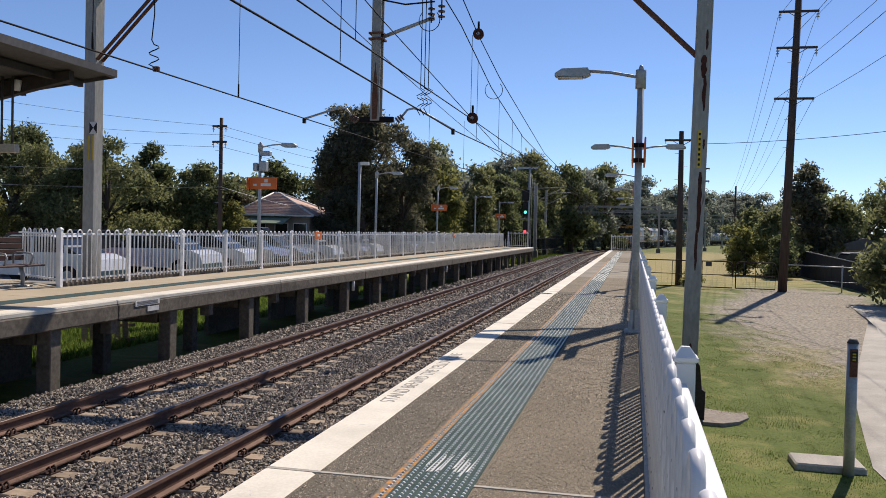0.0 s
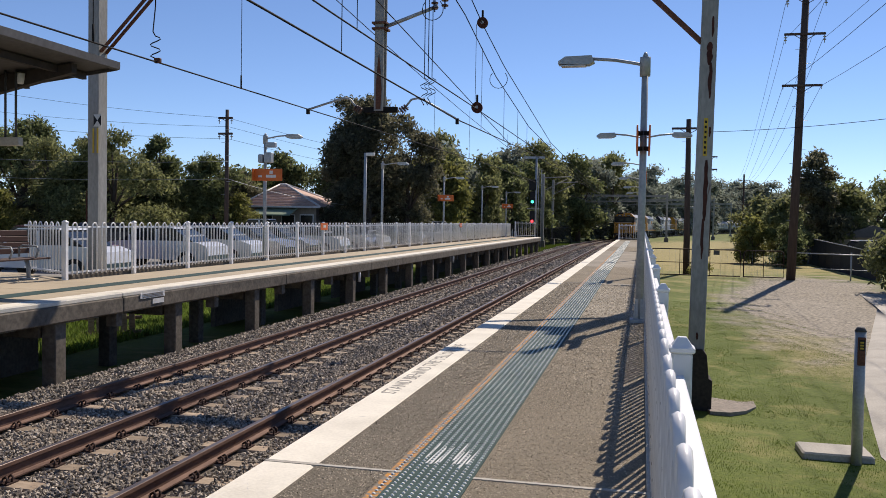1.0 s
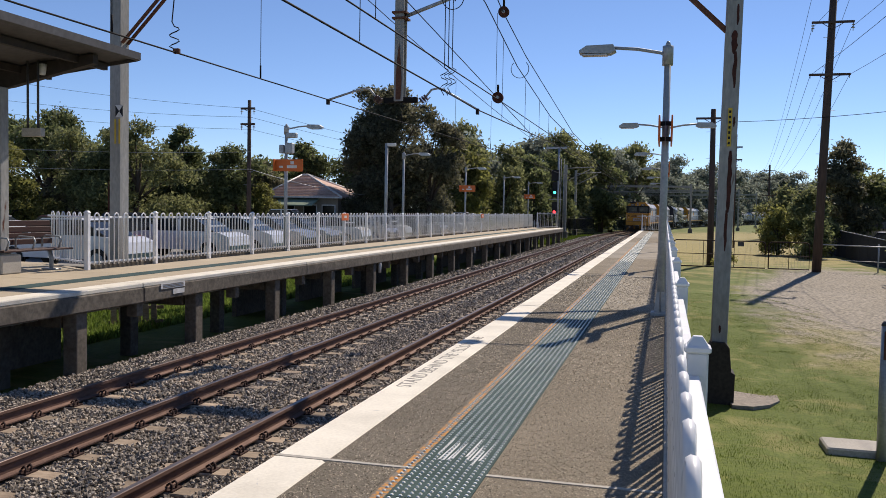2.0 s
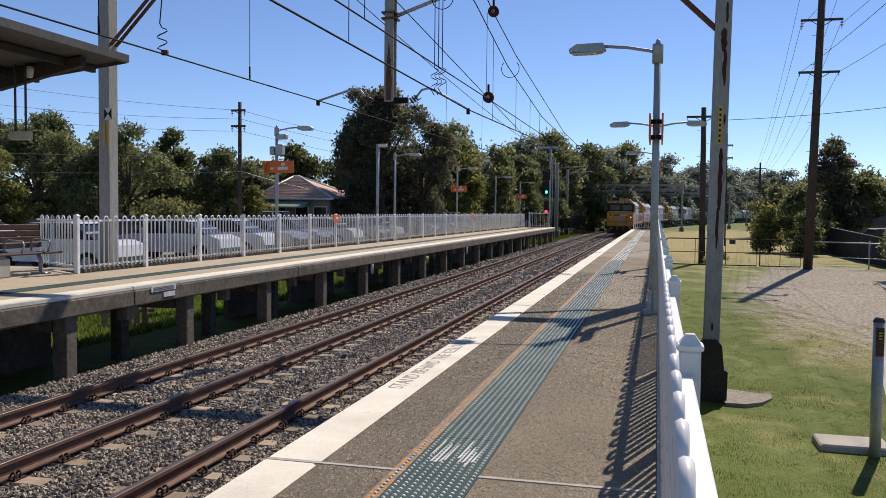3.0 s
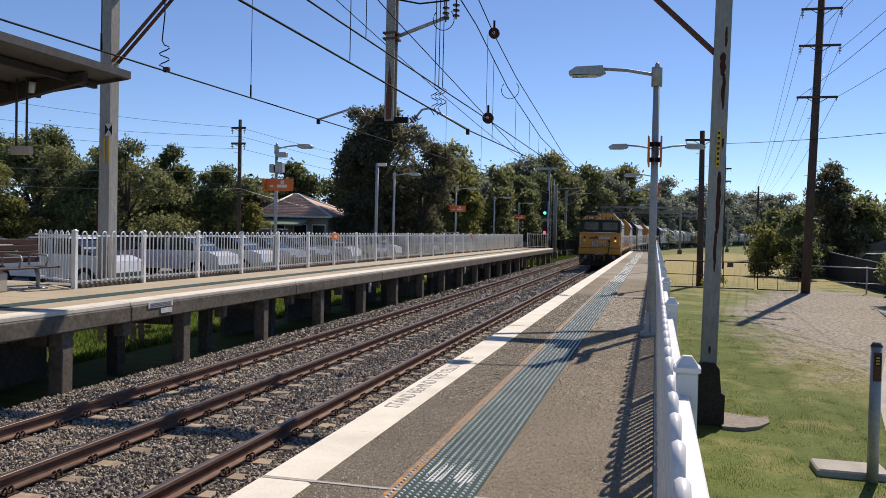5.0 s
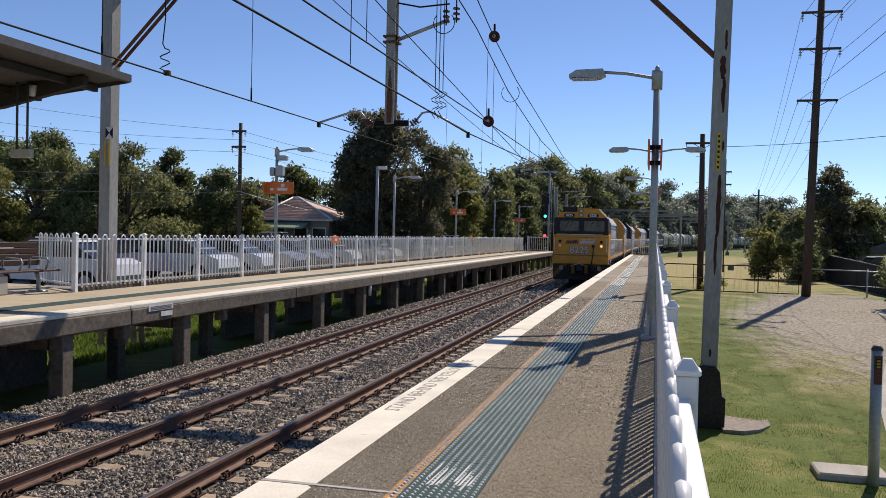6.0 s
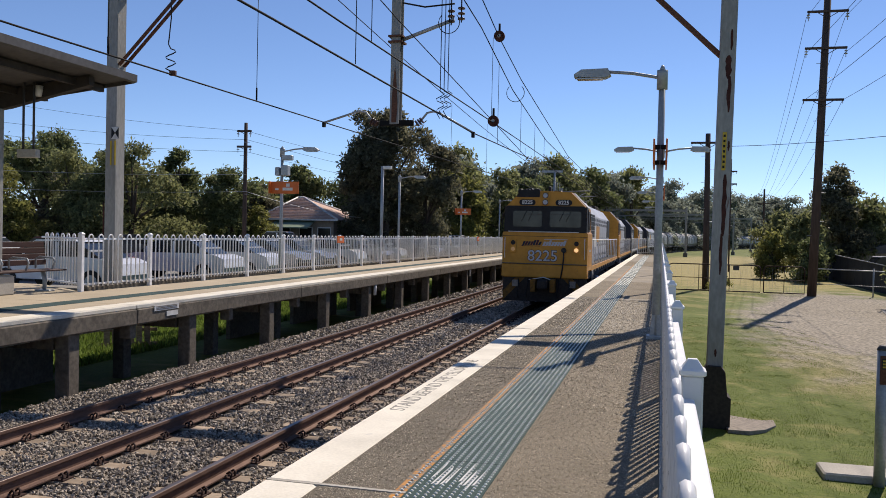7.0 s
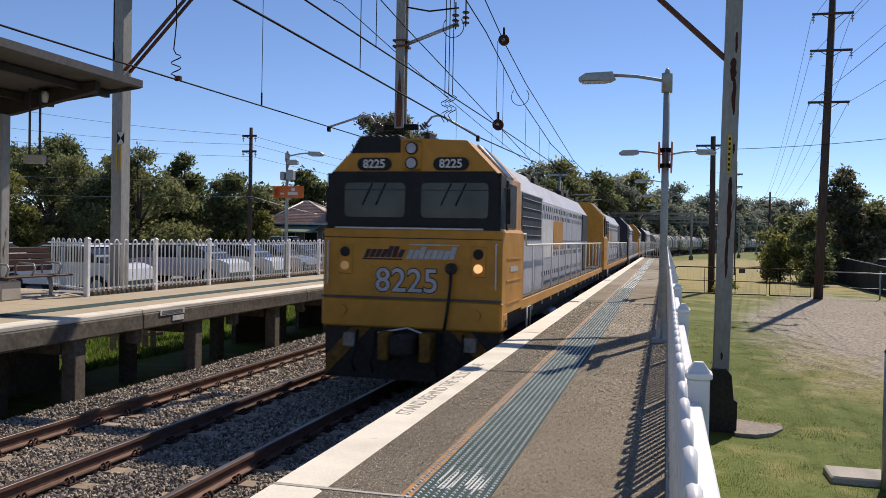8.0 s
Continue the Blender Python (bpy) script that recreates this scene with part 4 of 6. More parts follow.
# ---- station lamps and signs ----
def lamp_post(x, y, z0, h, arms, signs=(), extra=False, label="grey steel platform lamp post with a flat head"):
    th = thing("street_lamp", label, "lamp post", pose(x, y, z0), "platform lamps")
    part("base_plinth", Geo().bbox(-0.13, 0.13, -0.13, 0.13, -0.01, 0.05, 0.01), M_GALV, th)
    part("base_cover", Geo().prism([(-0.085, 0.05), (0.085, 0.05), (0.055, 0.34), (-0.055, 0.34)], "y", -0.055, 0.055), M_GALV, th)
    part("pole", Geo().tube([(0, 0, 0.05), (0, 0, h * 0.5), (0, 0, h - 0.05)], 0.06, 10, 0.047), M_GALV, th)
    part("collar", Geo().tube([(0, 0, h - 0.25), (0, 0, h - 0.02), (0, 0, h + 0.02)], 0.078, 10), M_GALV, th)
    part("finial", Geo().tube([(0, 0, h + 0.02), (0, 0, h + 0.06), (0, 0, h + 0.09)], 0.045, 8, 0.02), M_GALV, th)
    for s in arms:
        a = part("arm", Geo().tube([(0, 0, h - 0.10), (s * 0.10, 0, h - 0.07), (s * 0.42, 0, h - 0.01), (s * 0.78, 0, h + 0.02)], 0.024, 7), M_GALV, th)
        g = Geo()
        g.prism([(s * 0.72, h - 0.035), (s * 0.76, h + 0.055), (s * 1.14, h + 0.045), (s * 1.24, h - 0.02), (s * 1.24, h - 0.06), (s * 0.80, h - 0.075)], "y", -0.10, 0.10)
        hd = part("lamp_head", g, M_GALV, a, "grey flat lamp head")
        part("lens", Geo().box(min(s * 0.84, s * 1.2), max(s * 0.84, s * 1.2), -0.08, 0.08, h - 0.09, h - 0.072), M_LENS, hd)
    for kind, z in signs:
        if kind == "edge":
            for sx in (-0.085, 0.085):
                p = part("name_board", Geo().bbox(sx - 0.012, sx + 0.012, -0.56, 0.56, z - 0.175, z + 0.175, 0.006), M_ORANGE, th, "orange station name board")
                part("lettering_bar", Geo().box(sx - 0.015, sx + 0.015, -0.30, 0.30, z - 0.05, z + 0.05), M_PALE, p)
            for zz in (-0.11, 0.11):
                part("bracket", Geo().box(-0.08, 0.08, -0.05, 0.05, z + zz - 0.03, z + zz + 0.03), M_BLACK, th)
        else:
            p = part("name_board", Geo().bbox(-0.32, 0.62, -0.10, -0.07, z - 0.19, z + 0.19, 0.006), M_ORANGE, th, "orange station name board")
            part("lettering_bar", Geo().box(0.08, 0.42, -0.104, -0.0995, z - 0.09, z + 0.0), M_PALE, p)
            part("lettering_bar", Geo().box(0.2, 0.32, -0.104, -0.0995, z + 0.03, z + 0.13), M_PALE, p)
            part("lettering_bar", Geo().box(-0.18, -0.06, -0.104, -0.0995, z - 0.08, z - 0.02), M_PALE, p)
            part("side_board", Geo().bbox(-0.335, -0.305, -0.26, -0.101, z - 0.19, z + 0.19, 0.006), M_ORANGE, th)
    if extra:
        part("camera_box", Geo().bbox(0.02, 0.36, -0.09, 0.09, h - 0.36, h - 0.20, 0.02), M_GALV, th, "grey camera housing")
        part("speaker", Geo().bbox(0.0, 0.24, -0.12, 0.12, h - 0.85, h - 0.52, 0.02), M_GALV, th, "grey horn loudspeaker box")
        part("speaker", Geo().bbox(-0.20, -0.05, -0.12, 0.12, h - 0.85, h - 0.58, 0.02), M_GALV, th)
    return th


def build_lamps():
    lamp_post(-0.05, 12.5, 0.0, 3.80, (-1,), (("edge", 2.62),), label="grey platform lamp post with paired orange name boards")
    lamp_post(-0.05, 23.2, 0.0, 3.80, (-1, 1), (("edge", 2.62),), label="grey platform lamp post with two opposed heads")
    for y in (34.2, 45.2, 56.2, 67.2):
        lamp_post(-0.05, y, 0.0, 3.80, (-1,))
    lamp_post(-11.75, 24.9, 0.05, 3.95, (1,), (("face", 2.72),), True, "grey lamp post with orange name board and loudspeakers")
    lamp_post(-11.75, 37.4, 0.05, 3.95, (1,))
    lamp_post(-11.75, 49.9, 0.05, 3.95, (1,), (("face", 2.72),), False, "grey lamp post with orange name board on the far platform")
    lamp_post(-11.75, 62.4, 0.05, 3.95, (1,))
    lamp_post(-11.75, 74.0, 0.05, 3.95, (1,), (("face", 2.72),), False, "grey lamp post with orange name board on the far platform")
    cp = thing("camera_post", "plain grey post with a small security camera on top", "camera post", pose(-11.85, 35.2, 0.05))
    part("pole", Geo().tube([(0, 0, 0), (0, 0, 4.25)], 0.065, 10), M_GALV, cp)
    part("base_plate", Geo().bbox(-0.2, 0.2, -0.2, 0.2, 0, 0.03, 0.005), M_GALV, cp)
    part("camera_head", Geo().bbox(0.03, 0.42, -0.07, 0.07, 4.12, 4.26, 0.02), M_PALE, cp, "white camera head")
    for y in (29.6, 54.0):
        sg = thing("fence_sign", "small orange sign fixed on the white fence", "sign", pose(-11.56, y, 1.12))
        part("panel", Geo().bbox(0, 0.02, -0.34, 0.34, -0.13, 0.13, 0.004), M_ORANGE, sg)
        part("lettering_bar", Geo().box(0.0205, 0.023, -0.12, 0.14, -0.04, 0.05), M_PALE, sg)


build_lamps()


def build_signal():
    th = thing("railway_signal", "tall grey signal post showing green above red", "signal", pose(-9.85, 77.5, -1.3))
    part("post", Geo().tube([(0.28, 0, 0), (0.28, 0, 8.6)], 0.10, 8), M_GALV, th)
    for zc, top, m in ((4.55, 0.30, M_GREEN_ON), (2.78, 0.30, M_RED_ON)):
        hd = part("signal_head", Geo().bbox(-0.24, 0.20, -0.12, 0.12, zc - 0.42, zc + 0.95, 0.03), M_BLACK, th, "black signal head")
        part("lit_lens", Geo().tube([(-0.02, -0.14, zc), (-0.02, -0.12, zc)], 0.13, 14), m, hd)
        part("hood", Geo().prism([(-0.22, zc + 0.12), (0.18, zc + 0.12), (0.18, zc + 0.17), (-0.22, zc + 0.17)], "y", -0.34, -0.12), M_BLACK, hd)
    part("backboard", Geo().bbox(-0.36, 0.32, -0.10, -0.02, 5.6, 6.6, 0.02), M_BLACK, th)
    part("platform_grating", Geo().box(-0.5, 0.5, -0.1, 0.9, 3.9, 3.96), M_GALV, th)
    part("ladder", Geo().tube([(0.5, 0.1, 0.1), (0.5, 0.1, 7.6)], 0.03, 6), M_GALV, th)
    part("ladder", Geo().tube([(0.75, 0.1, 0.1), (0.75, 0.1, 7.6)], 0.03, 6), M_GALV, th)
    part("cap_board", Geo().box(-0.9, 1.0, -0.05, 0.05, 8.5, 8.7), M_GALV, th)


build_signal()


# ---- distant overhead gantries and masts ----
def build_far_gantries():
    for s, xa, xb, h in ((92, -10.6, None, 7.5), (104, -11.0, None, 7.5), (128, -11.5, 2.0, 6.8), (156, -12.0, 8.0, 7.0), (190, -12, 9.0, 7.2)):
        p, a = along(s, 0)
        gm = thing("overhead_gantry", "distant grey steel overhead-line gantry", "gantry", Matrix.Translation((p.x, p.y, -1.3)) @ Matrix.Rotation(-a, 4, "Z"), "overhead gantries")
        part("mast", Geo().bbox(xa - 0.14, xa + 0.14, -0.14, 0.14, 0, h + 0.4, 0.02), M_MAST, gm)
        part("foot", Geo().bbox(xa - 0.3, xa + 0.3, -0.3, 0.3, -0.2, 0.7, 0.03), M_CONCRETE, gm)
        if xb is not None:
            part("mast", Geo().bbox(xb - 0.14, xb + 0.14, -0.14, 0.14, 0, h + 0.4, 0.02), M_MAST, gm)
            part("foot", Geo().bbox(xb - 0.3, xb + 0.3, -0.3, 0.3, -0.2, 0.7, 0.03), M_CONCRETE, gm)
            part("beam", Geo().box(xa, xb, -0.13, 0.13, h - 0.15, h + 0.15), M_MAST, gm)
            part("lower_beam", Geo().box(xa, xb, -0.08, 0.08, h - 0.9, h - 0.75), M_MAST, gm)
        else:
            part("boom", Geo().tube([(xa, 0, h), (xa + 3.0, 0, h + 0.15)], 0.05, 6), M_MAST, gm)
            part("stay", Geo().tube([(xa, 0, h - 1.4), (xa + 2.6, 0, h - 0.1)], 0.04, 6), M_MAST, gm)
    for x in (-3.85, -7.0):
        for z in (4.15, 5.2):
            pts = [p + Vector((0, 0, z)) for p, _ in line_frames(x, 0, 0, 86, 300, 10, 10)]
            wire("overhead_wire", pts, 0.02, "dark overhead wires following the bend", "overhead wire")


build_far_gantries()


# ---- the train ----
def bogie(parent, y, wheels, r, gauge=0.75, name="bogie"):
    b = part(name, Geo().bbox(-1.12, -0.92, y - wheels[-1] - 0.75, y + wheels[-1] + 0.75, 0.42, 0.80, 0.04).bbox(0.92, 1.12, y - wheels[-1] - 0.75, y + wheels[-1] + 0.75, 0.42, 0.80, 0.04).box(-0.92, 0.92, y - 0.3, y + 0.3, 0.5, 0.9), M_UNDER, parent)
    sets = []
    for w in wheels:
        g = Geo()
        for s in (-1, 1):
            g.tube([(s * gauge - 0.06, 0, 0), (s * gauge + 0.07, 0, 0)], r, 18, caps=True)
            g.box(s * gauge + s * 0.071, s * gauge + s * 0.085, -r * 0.8, r * 0.8, -0.05, 0.05)
        g.tube([(-gauge, 0, 0), (gauge, 0, 0)], 0.09, 8)
        ws = part("wheelset", g, M_STEELWHEEL, b, at=pose(0, y + w, r))
        sets.append((ws, y + w, r))
        for s in (-1, 1):
            part("axle_box", Geo().bbox(s * 1.06 - 0.12, s * 1.06 + 0.12, y + w - 0.16, y + w + 0.16, r - 0.18, r + 0.14, 0.03), M_UNDER, b)
            part("spring", Geo().tube([(s * 1.16, y + w + 0.42, 0.45), (s * 1.16, y + w + 0.42, 0.85)], 0.09, 8), M_UNDER, b)
    return sets


CAB = [(-1.45, 1.36), (1.45, 1.36), (1.45, 2.62), (1.40, 2.68), (1.37, 3.50), (0.86, 4.02), (0.0, 4.06), (-0.86, 4.02), (-1.37, 3.50), (-1.40, 2.68), (-1.45, 2.62)]


def rounded(x0, x1, z0, z1, r):
    """A rectangle's outline with rounded corners."""
    out = []
    for cx, cz, a0 in ((x1 - r, z0 + r, -90), (x1 - r, z1 - r, 0), (x0 + r, z1 - r, 90), (x0 + r, z0 + r, 180)):
        out += [(cx + r * math.cos(radians(a0 + 30 * k)), cz + r * math.sin(radians(a0 + 30 * k))) for k in range(4)]
    return out


def locomotive(label, body, hood_mat, lead):
    th = thing("locomotive", label, "locomotive", group="diesel locomotives")
    cab = part("cab", Geo().prism(CAB, "y", 0.0, 1.95), body, th, "")
    # underframe and side sill
    part("underframe", Geo().box(-1.30, 1.30, 0.3, 20.9, 1.0, 1.36), M_UNDER, th)
    part("side_sill", Geo().bbox(-1.43, -1.33, 1.95, 20.9, 1.30, 1.47, 0.01).bbox(1.33, 1.43, 1.95, 20.9, 1.30, 1.47, 0.01), M_YELLOW if body is M_YELLOW else M_SILVER, th, "yellow side sill")
    part("walkway", Geo().box(-1.40, 1.40, 1.95, 20.9, 1.471, 1.495), M_UNDER, th)
    # hood
    hood = [(-1.06, 1.46), (1.06, 1.46), (1.06, 3.40), (0.72, 3.86), (0.0, 3.92), (-0.72, 3.86), (-1.06, 3.40)]
    hd = part("hood", Geo().prism(hood, "y", 5.4, 18.2), hood_mat, th, "long ribbed engine hood")
    part("equipment_block", Geo().prism([(a * 1.20 if abs(a) > 1 else a * 1.25, z) for a, z in hood], "y", 1.95, 5.4), hood_mat, hd, "wide block behind the cab")
    part("rear_platform", Geo().box(-1.35, 1.35, 18.2, 20.9, 1.496, 1.52), M_UNDER, th)
    for i in range(5):
        part("louvre", Geo().box(1.281, 1.300, 2.75, 5.1, 2.60 + i * 0.17, 2.612 + i * 0.17), M_SILVER, hd)
    part("grille", Geo().box(1.270, 1.282, 2.7, 5.2, 2.52, 3.38), M_BLACK, hd, "black intake grille")
    for i in range(7):
        y = 5.6 + i * 1.48
        part("access_door", Geo().bbox(1.055, 1.085, y, y + 1.42, 1.55, 2.45, 0.008), hood_mat, hd)
        part("access_door", Geo().bbox(1.055, 1.085, y, y + 1.42, 2.50, 3.36, 0.008), hood_mat, hd)
        for k in range(4):
            for z, d in ((1.68, 0.0), (2.12, 0.0), (2.28, 0.12), (3.02, 0.0), (3.20, 0.12)):
                part("vent_slot", Geo().box(1.0855, 1.091, y + 0.10 + d + k * 0.33, y + 0.20 + d + k * 0.33, z, z + 0.11), M_BLACK, hd)
    part("logo_panel", Geo().box(1.0905, 1.0945, 6.6, 8.6, 2.10, 3.0), M_PALE, hd, "pale painted panel")
    part("logo_panel", Geo().box(1.0905, 1.0945, 8.7, 10.6, 2.30, 3.0), M_YELLOW, hd)
    part("radiator_grille", Geo().box(1.07, 1.10, 16.1, 18.0, 2.5, 3.38), M_BLACK, hd)
    part("side_door", Geo().box(1.07, 1.10, 16.4, 17.6, 1.5, 2.4), M_UNDER, hd)
    for y in (3.2, 6.0, 9.0, 12.5, 16.0, 18.4):
        part("roof_fan", Geo().tube([(0, y, 3.88), (0, y, 4.02)], 0.55, 14), M_UNDER, hd)
    part("roof_deck", Geo().prism([(-0.62, 3.86), (0.62, 3.86), (0.5, 3.97), (-0.5, 3.97)], "y", 5.5, 18.0), M_UNDER, hd, "dark sooty roof deck")
    for y in (6.9, 8.1, 13.6, 14.9):
        part("roof_hatch", Geo().bbox(0.18, 0.66, y, y + 0.7, 3.84, 4.06, 0.03), M_UNDER, hd)
    part("exhaust", Geo().bbox(-0.25, 0.25, 10.2, 11.2, 3.85, 4.08, 0.03), M_UNDER, hd)
    for s in (-1, 1):
        x = s * 1.39
        rl = part("handrail", Geo().tube([(x, 2.05, 1.46), (x, 2.05, 2.62), (x, 2.5, 2.62), (x, 2.62, 2.42), (x, 20.6, 2.42), (x, 20.6, 1.46)], 0.02, 6), M_PALE, th, "pale tubular handrail")
        for k in range(13):
            y = 3.4 + k * 1.35
            part("stanchion", Geo().tube([(x, y, 1.2), (x, y, 2.42)], 0.017, 5), M_PALE, rl)
        part("step_guard", Geo().tube([(x + s * 0.03, 2.6, 0.45), (x + s * 0.03, 2.6, 1.3), (x + s * 0.03, 3.0, 1.3), (x + s * 0.03, 3.0, 0.45)], 0.018, 5), M_PALE, th)
    # cab side: window, panel lines, door
    for s in (-1, 1):
        part("corner_panel", Geo().prism([(0.0, 2.66), (0.45, 2.66), (0.45, 3.47), (0.0, 3.52)], "x", min(s * 1.36, s * 1.408), max(s * 1.36, s * 1.408)), M_BLACK, cab) if lead else None
        part("side_window", Geo().box(min(s * 1.385, s * 1.415), max(s * 1.385, s * 1.415), 0.55, 1.35, 2.70, 3.40), M_BLACK, cab, "dark open side window")
        part("window_frame", Geo().bbox(min(s * 1.40, s * 1.43), max(s * 1.40, s * 1.43), 0.47, 0.55, 2.66, 3.44, 0.005), M_UNDER, cab)
        part("chamfer_stripe", Geo().prism([(s * 1.38, 3.50), (s * 0.88, 4.01), (s * 0.90, 4.03), (s * 1.40, 3.52)], "y", 0.62, 1.2), M_PALE, cab, "pale roof stripe")
        for z in (1.5, 1.85, 2.2):
            part("panel_rib", Geo().box(min(s * 1.45, s * 1.462), max(s * 1.45, s * 1.462), 0.35, 1.6, z, z + 0.025), body, cab)
        part("side_bars", Geo().box(min(s * 1.45, s * 1.458), max(s * 1.45, s * 1.458), 0.65, 1.35, 2.0, 2.08), M_SILVER, cab)
        part("mirror_bracket", Geo().tube([(s * 1.40, 0.3, 3.3), (s * 1.50, 0.22, 3.3), (s * 1.50, 0.22, 2.75)], 0.02, 5), M_UNDER, cab)
    part("fuel_tank", Geo().bbox(-1.25, 1.25, 8.2, 13.2, 0.28, 0.96, 0.12), M_UNDER, th)
    part("air_tank", Geo().tube([(1.12, 6.9, 0.72), (1.12, 8.1, 0.72)], 0.20, 12), M_SILVER, th, "pale air reservoir")
    part("side_box", Geo().bbox(0.95, 1.30, 13.5, 14.6, 0.45, 0.95, 0.03), M_UNDER, th)
    sets = bogie(th, 4.3, (-1.75, 0.0, 1.75), 0.52) + bogie(th, 16.9, (-1.75, 0.0, 1.75), 0.52)
    # pilot
    part("pilot", Geo().prism([(-1.42, 0.28), (1.42, 0.28), (1.42, 1.10), (-1.42, 1.10)], "y", 0.05, 0.35), M_UNDER, th, "dark dusty pilot plate")
    if lead:
        for s in (-1, 1):
            part("stripe", Geo().prism([(s * 1.40, 0.30), (s * 1.40, 0.62), (s * 0.98, 1.08), (s * 0.66, 1.08)], "y", 0.035, 0.049), M_YELLOW_DIRTY, th)
        part("front_skirt", Geo().bbox(-1.46, 1.46, -0.05, 0.15, 1.10, 1.56, 0.03), body, th)
        for s in (-1, 1):
            part("corner_skirt", Geo().bbox(min(s * 1.32, s * 1.46), max(s * 1.32, s * 1.46), 0.15, 0.44, 1.10, 1.37, 0.01), body, th)
            part("step_well", Geo().box(min(s * 1.455, s * 1.463), max(s * 1.455, s * 1.463), 0.22, 0.38, 1.16, 1.27), M_BLACK, th)
        part("waist_line", Geo().box(-1.455, 1.455, -0.058, 0.0, 1.555, 1.585), M_FASCIA, th)
        part("sill_rail", Geo().tube([(-1.25, -0.04, 2.66), (1.15, -0.04, 2.66)], 0.016, 5), M_PALE, th)
        part("panel_line", Geo().box(-1.445, 1.445, -0.004, 0.0, 2.50, 2.515), M_UNDER, th)
        ws = [(-1.41, 2.645), (1.41, 2.645), (1.40, 2.72), (1.365, 3.50), (1.30, 3.545), (-1.30, 3.545), (-1.365, 3.50), (-1.40, 2.72)]
        surround = part("window_surround", Geo().prism(ws, "y", -0.022, 0.0), M_BLACK, cab, "black windscreen surround")
        for x0, x1 in ((-1.10, -0.10), (0.16, 1.22)):
            part("windscreen", Geo().prism(rounded(x0, x1, 2.83, 3.37, 0.07), "y", -0.034, -0.023), M_CABGLASS, surround, "dark windscreen with greenish reflection in its colour")
            part("frame_bar", Geo().box(x0, x1, -0.038, -0.0345, 3.25, 3.262), M_UNDER, surround)
            for k in (0.30, 0.52):
                xx = x0 + (x1 - x0) * k
                part("wiper", Geo().tube([(xx + 0.16, -0.05, 3.36), (xx, -0.05, 3.02)], 0.010, 4), M_BLACK, surround)
        for s in (-1, 1):
            nb = part("number_board", Geo().prism(rounded(s * 0.62 - 0.28, s * 0.62 + 0.28, 3.56, 3.76, 0.095), "y", -0.03, 0.02), M_BLACK, cab, "black number board")
            words("fleet_number", "8225", 0.185, M_PALE, nb, pose(s * 0.62, -0.032, 3.66, 90, 0, 0), 0.004)
        hl = part("headlight_box", Geo().bbox(-0.15, 0.15, -0.05, 0.03, 3.56, 4.02, 0.03), body, cab)
        for z in (3.67, 3.90):
            part("headlight_rim", Geo().tube([(0, -0.085, z), (0, -0.04, z)], 0.10, 16), M_UNDER, hl)
            part("headlight", Geo().tube([(0, -0.089, z), (0, -0.06, z)], 0.078, 16), M_SILVER, hl, "round sealed headlight")
        words("fleet_number", "8225", 0.52, M_UNDER, cab, pose(-0.06, -0.004, 1.83, 90, 0, 0), 0.019, 0.002)
        words("fleet_number", "8225", 0.52, M_SILVER, cab, pose(-0.06, -0.008, 1.83, 90, 0, 0), 0.004, 0.002)
        sk = 0.06
        for k in range(7):
            x0 = -0.78 + 0.093 * k
            up = 0.05 if k in (4, 5) else 0.0
            part("name_shape", Geo().prism([(x0, 2.205 - (0.03 if k == 0 else 0)), (x0 + 0.075, 2.205), (x0 + 0.075 + sk, 2.33 + up), (x0 + sk, 2.33 + up)], "y", -0.010, 0.0), M_MAROON if k % 2 else M_NAVY, cab, "dark slanted name shape")
        part("name_underline", Geo().prism([(-0.80, 2.165), (-0.14, 2.165), (-0.13, 2.185), (-0.79, 2.185)], "y", -0.010, 0.0), M_MAROON, cab)
        for k in range(8):
            x0 = -0.08 + 0.098 * k
            up = 0.05 if k in (2, 7) else 0.0
            part("name_shape", Geo().prism([(x0, 2.19), (x0 + 0.08, 2.19), (x0 + 0.08 + sk, 2.33 + up), (x0 + sk, 2.33 + up)], "y", -0.010, 0.0), M_SILVER, cab, "silver slanted name shape")
        part("name_overline", Geo().prism([(-0.02, 2.40), (0.78, 2.40), (0.785, 2.42), (-0.015, 2.42)], "y", -0.010, 0.0), M_SILVER, cab)
        for s in (-1, 1):
            lb = part("lamp_bezel", Geo().bbox(s * 1.08 - 0.12, s * 1.08 + 0.12, -0.02, 0.01, 1.93, 2.40, 0.01), body, cab)
            part("marker_lamp", Geo().tube([(s * 1.08, -0.04, 2.28), (s * 1.08, -0.015, 2.28)], 0.08, 14), M_BLACK, lb, "unlit dark marker lamp")
            part("marker_lamp", Geo().tube([(s * 1.08, -0.04, 2.06), (s * 1.08, -0.015, 2.06)], 0.07, 14), M_LAMP_ON if s > 0 else M_LAMP_DIM, lb, "lit amber-white marker lamp")
            part("grab_rail", Geo().tube([(s * 1.36, -0.02, 1.75), (s * 1.36, -0.06, 1.78), (s * 1.36, -0.06, 2.42), (s * 1.36, -0.02, 2.45)], 0.014, 5), M_PALE, cab)
            part("lifting_lug", Geo().tube([(s * 1.08 - 0.02, -0.10, 1.36), (s * 1.08 - 0.02, -0.04, 1.36)], 0.08, 12), body, th)
            part("step", Geo().bbox(s * 0.98 - 0.10, s * 0.98 + 0.10, -0.06, 0.06, 0.78, 1.0, 0.01), M_GRAVEL, th, "dusty grey step plate")
        for s in (-1, 1):
            part("coupler_shroud", Geo().bbox(s * 0.33 - 0.09, s * 0.33 + 0.09, -0.32, 0.06, 0.62, 1.06, 0.02), M_YELLOW_DIRTY, th, "grimy yellow coupler shroud")
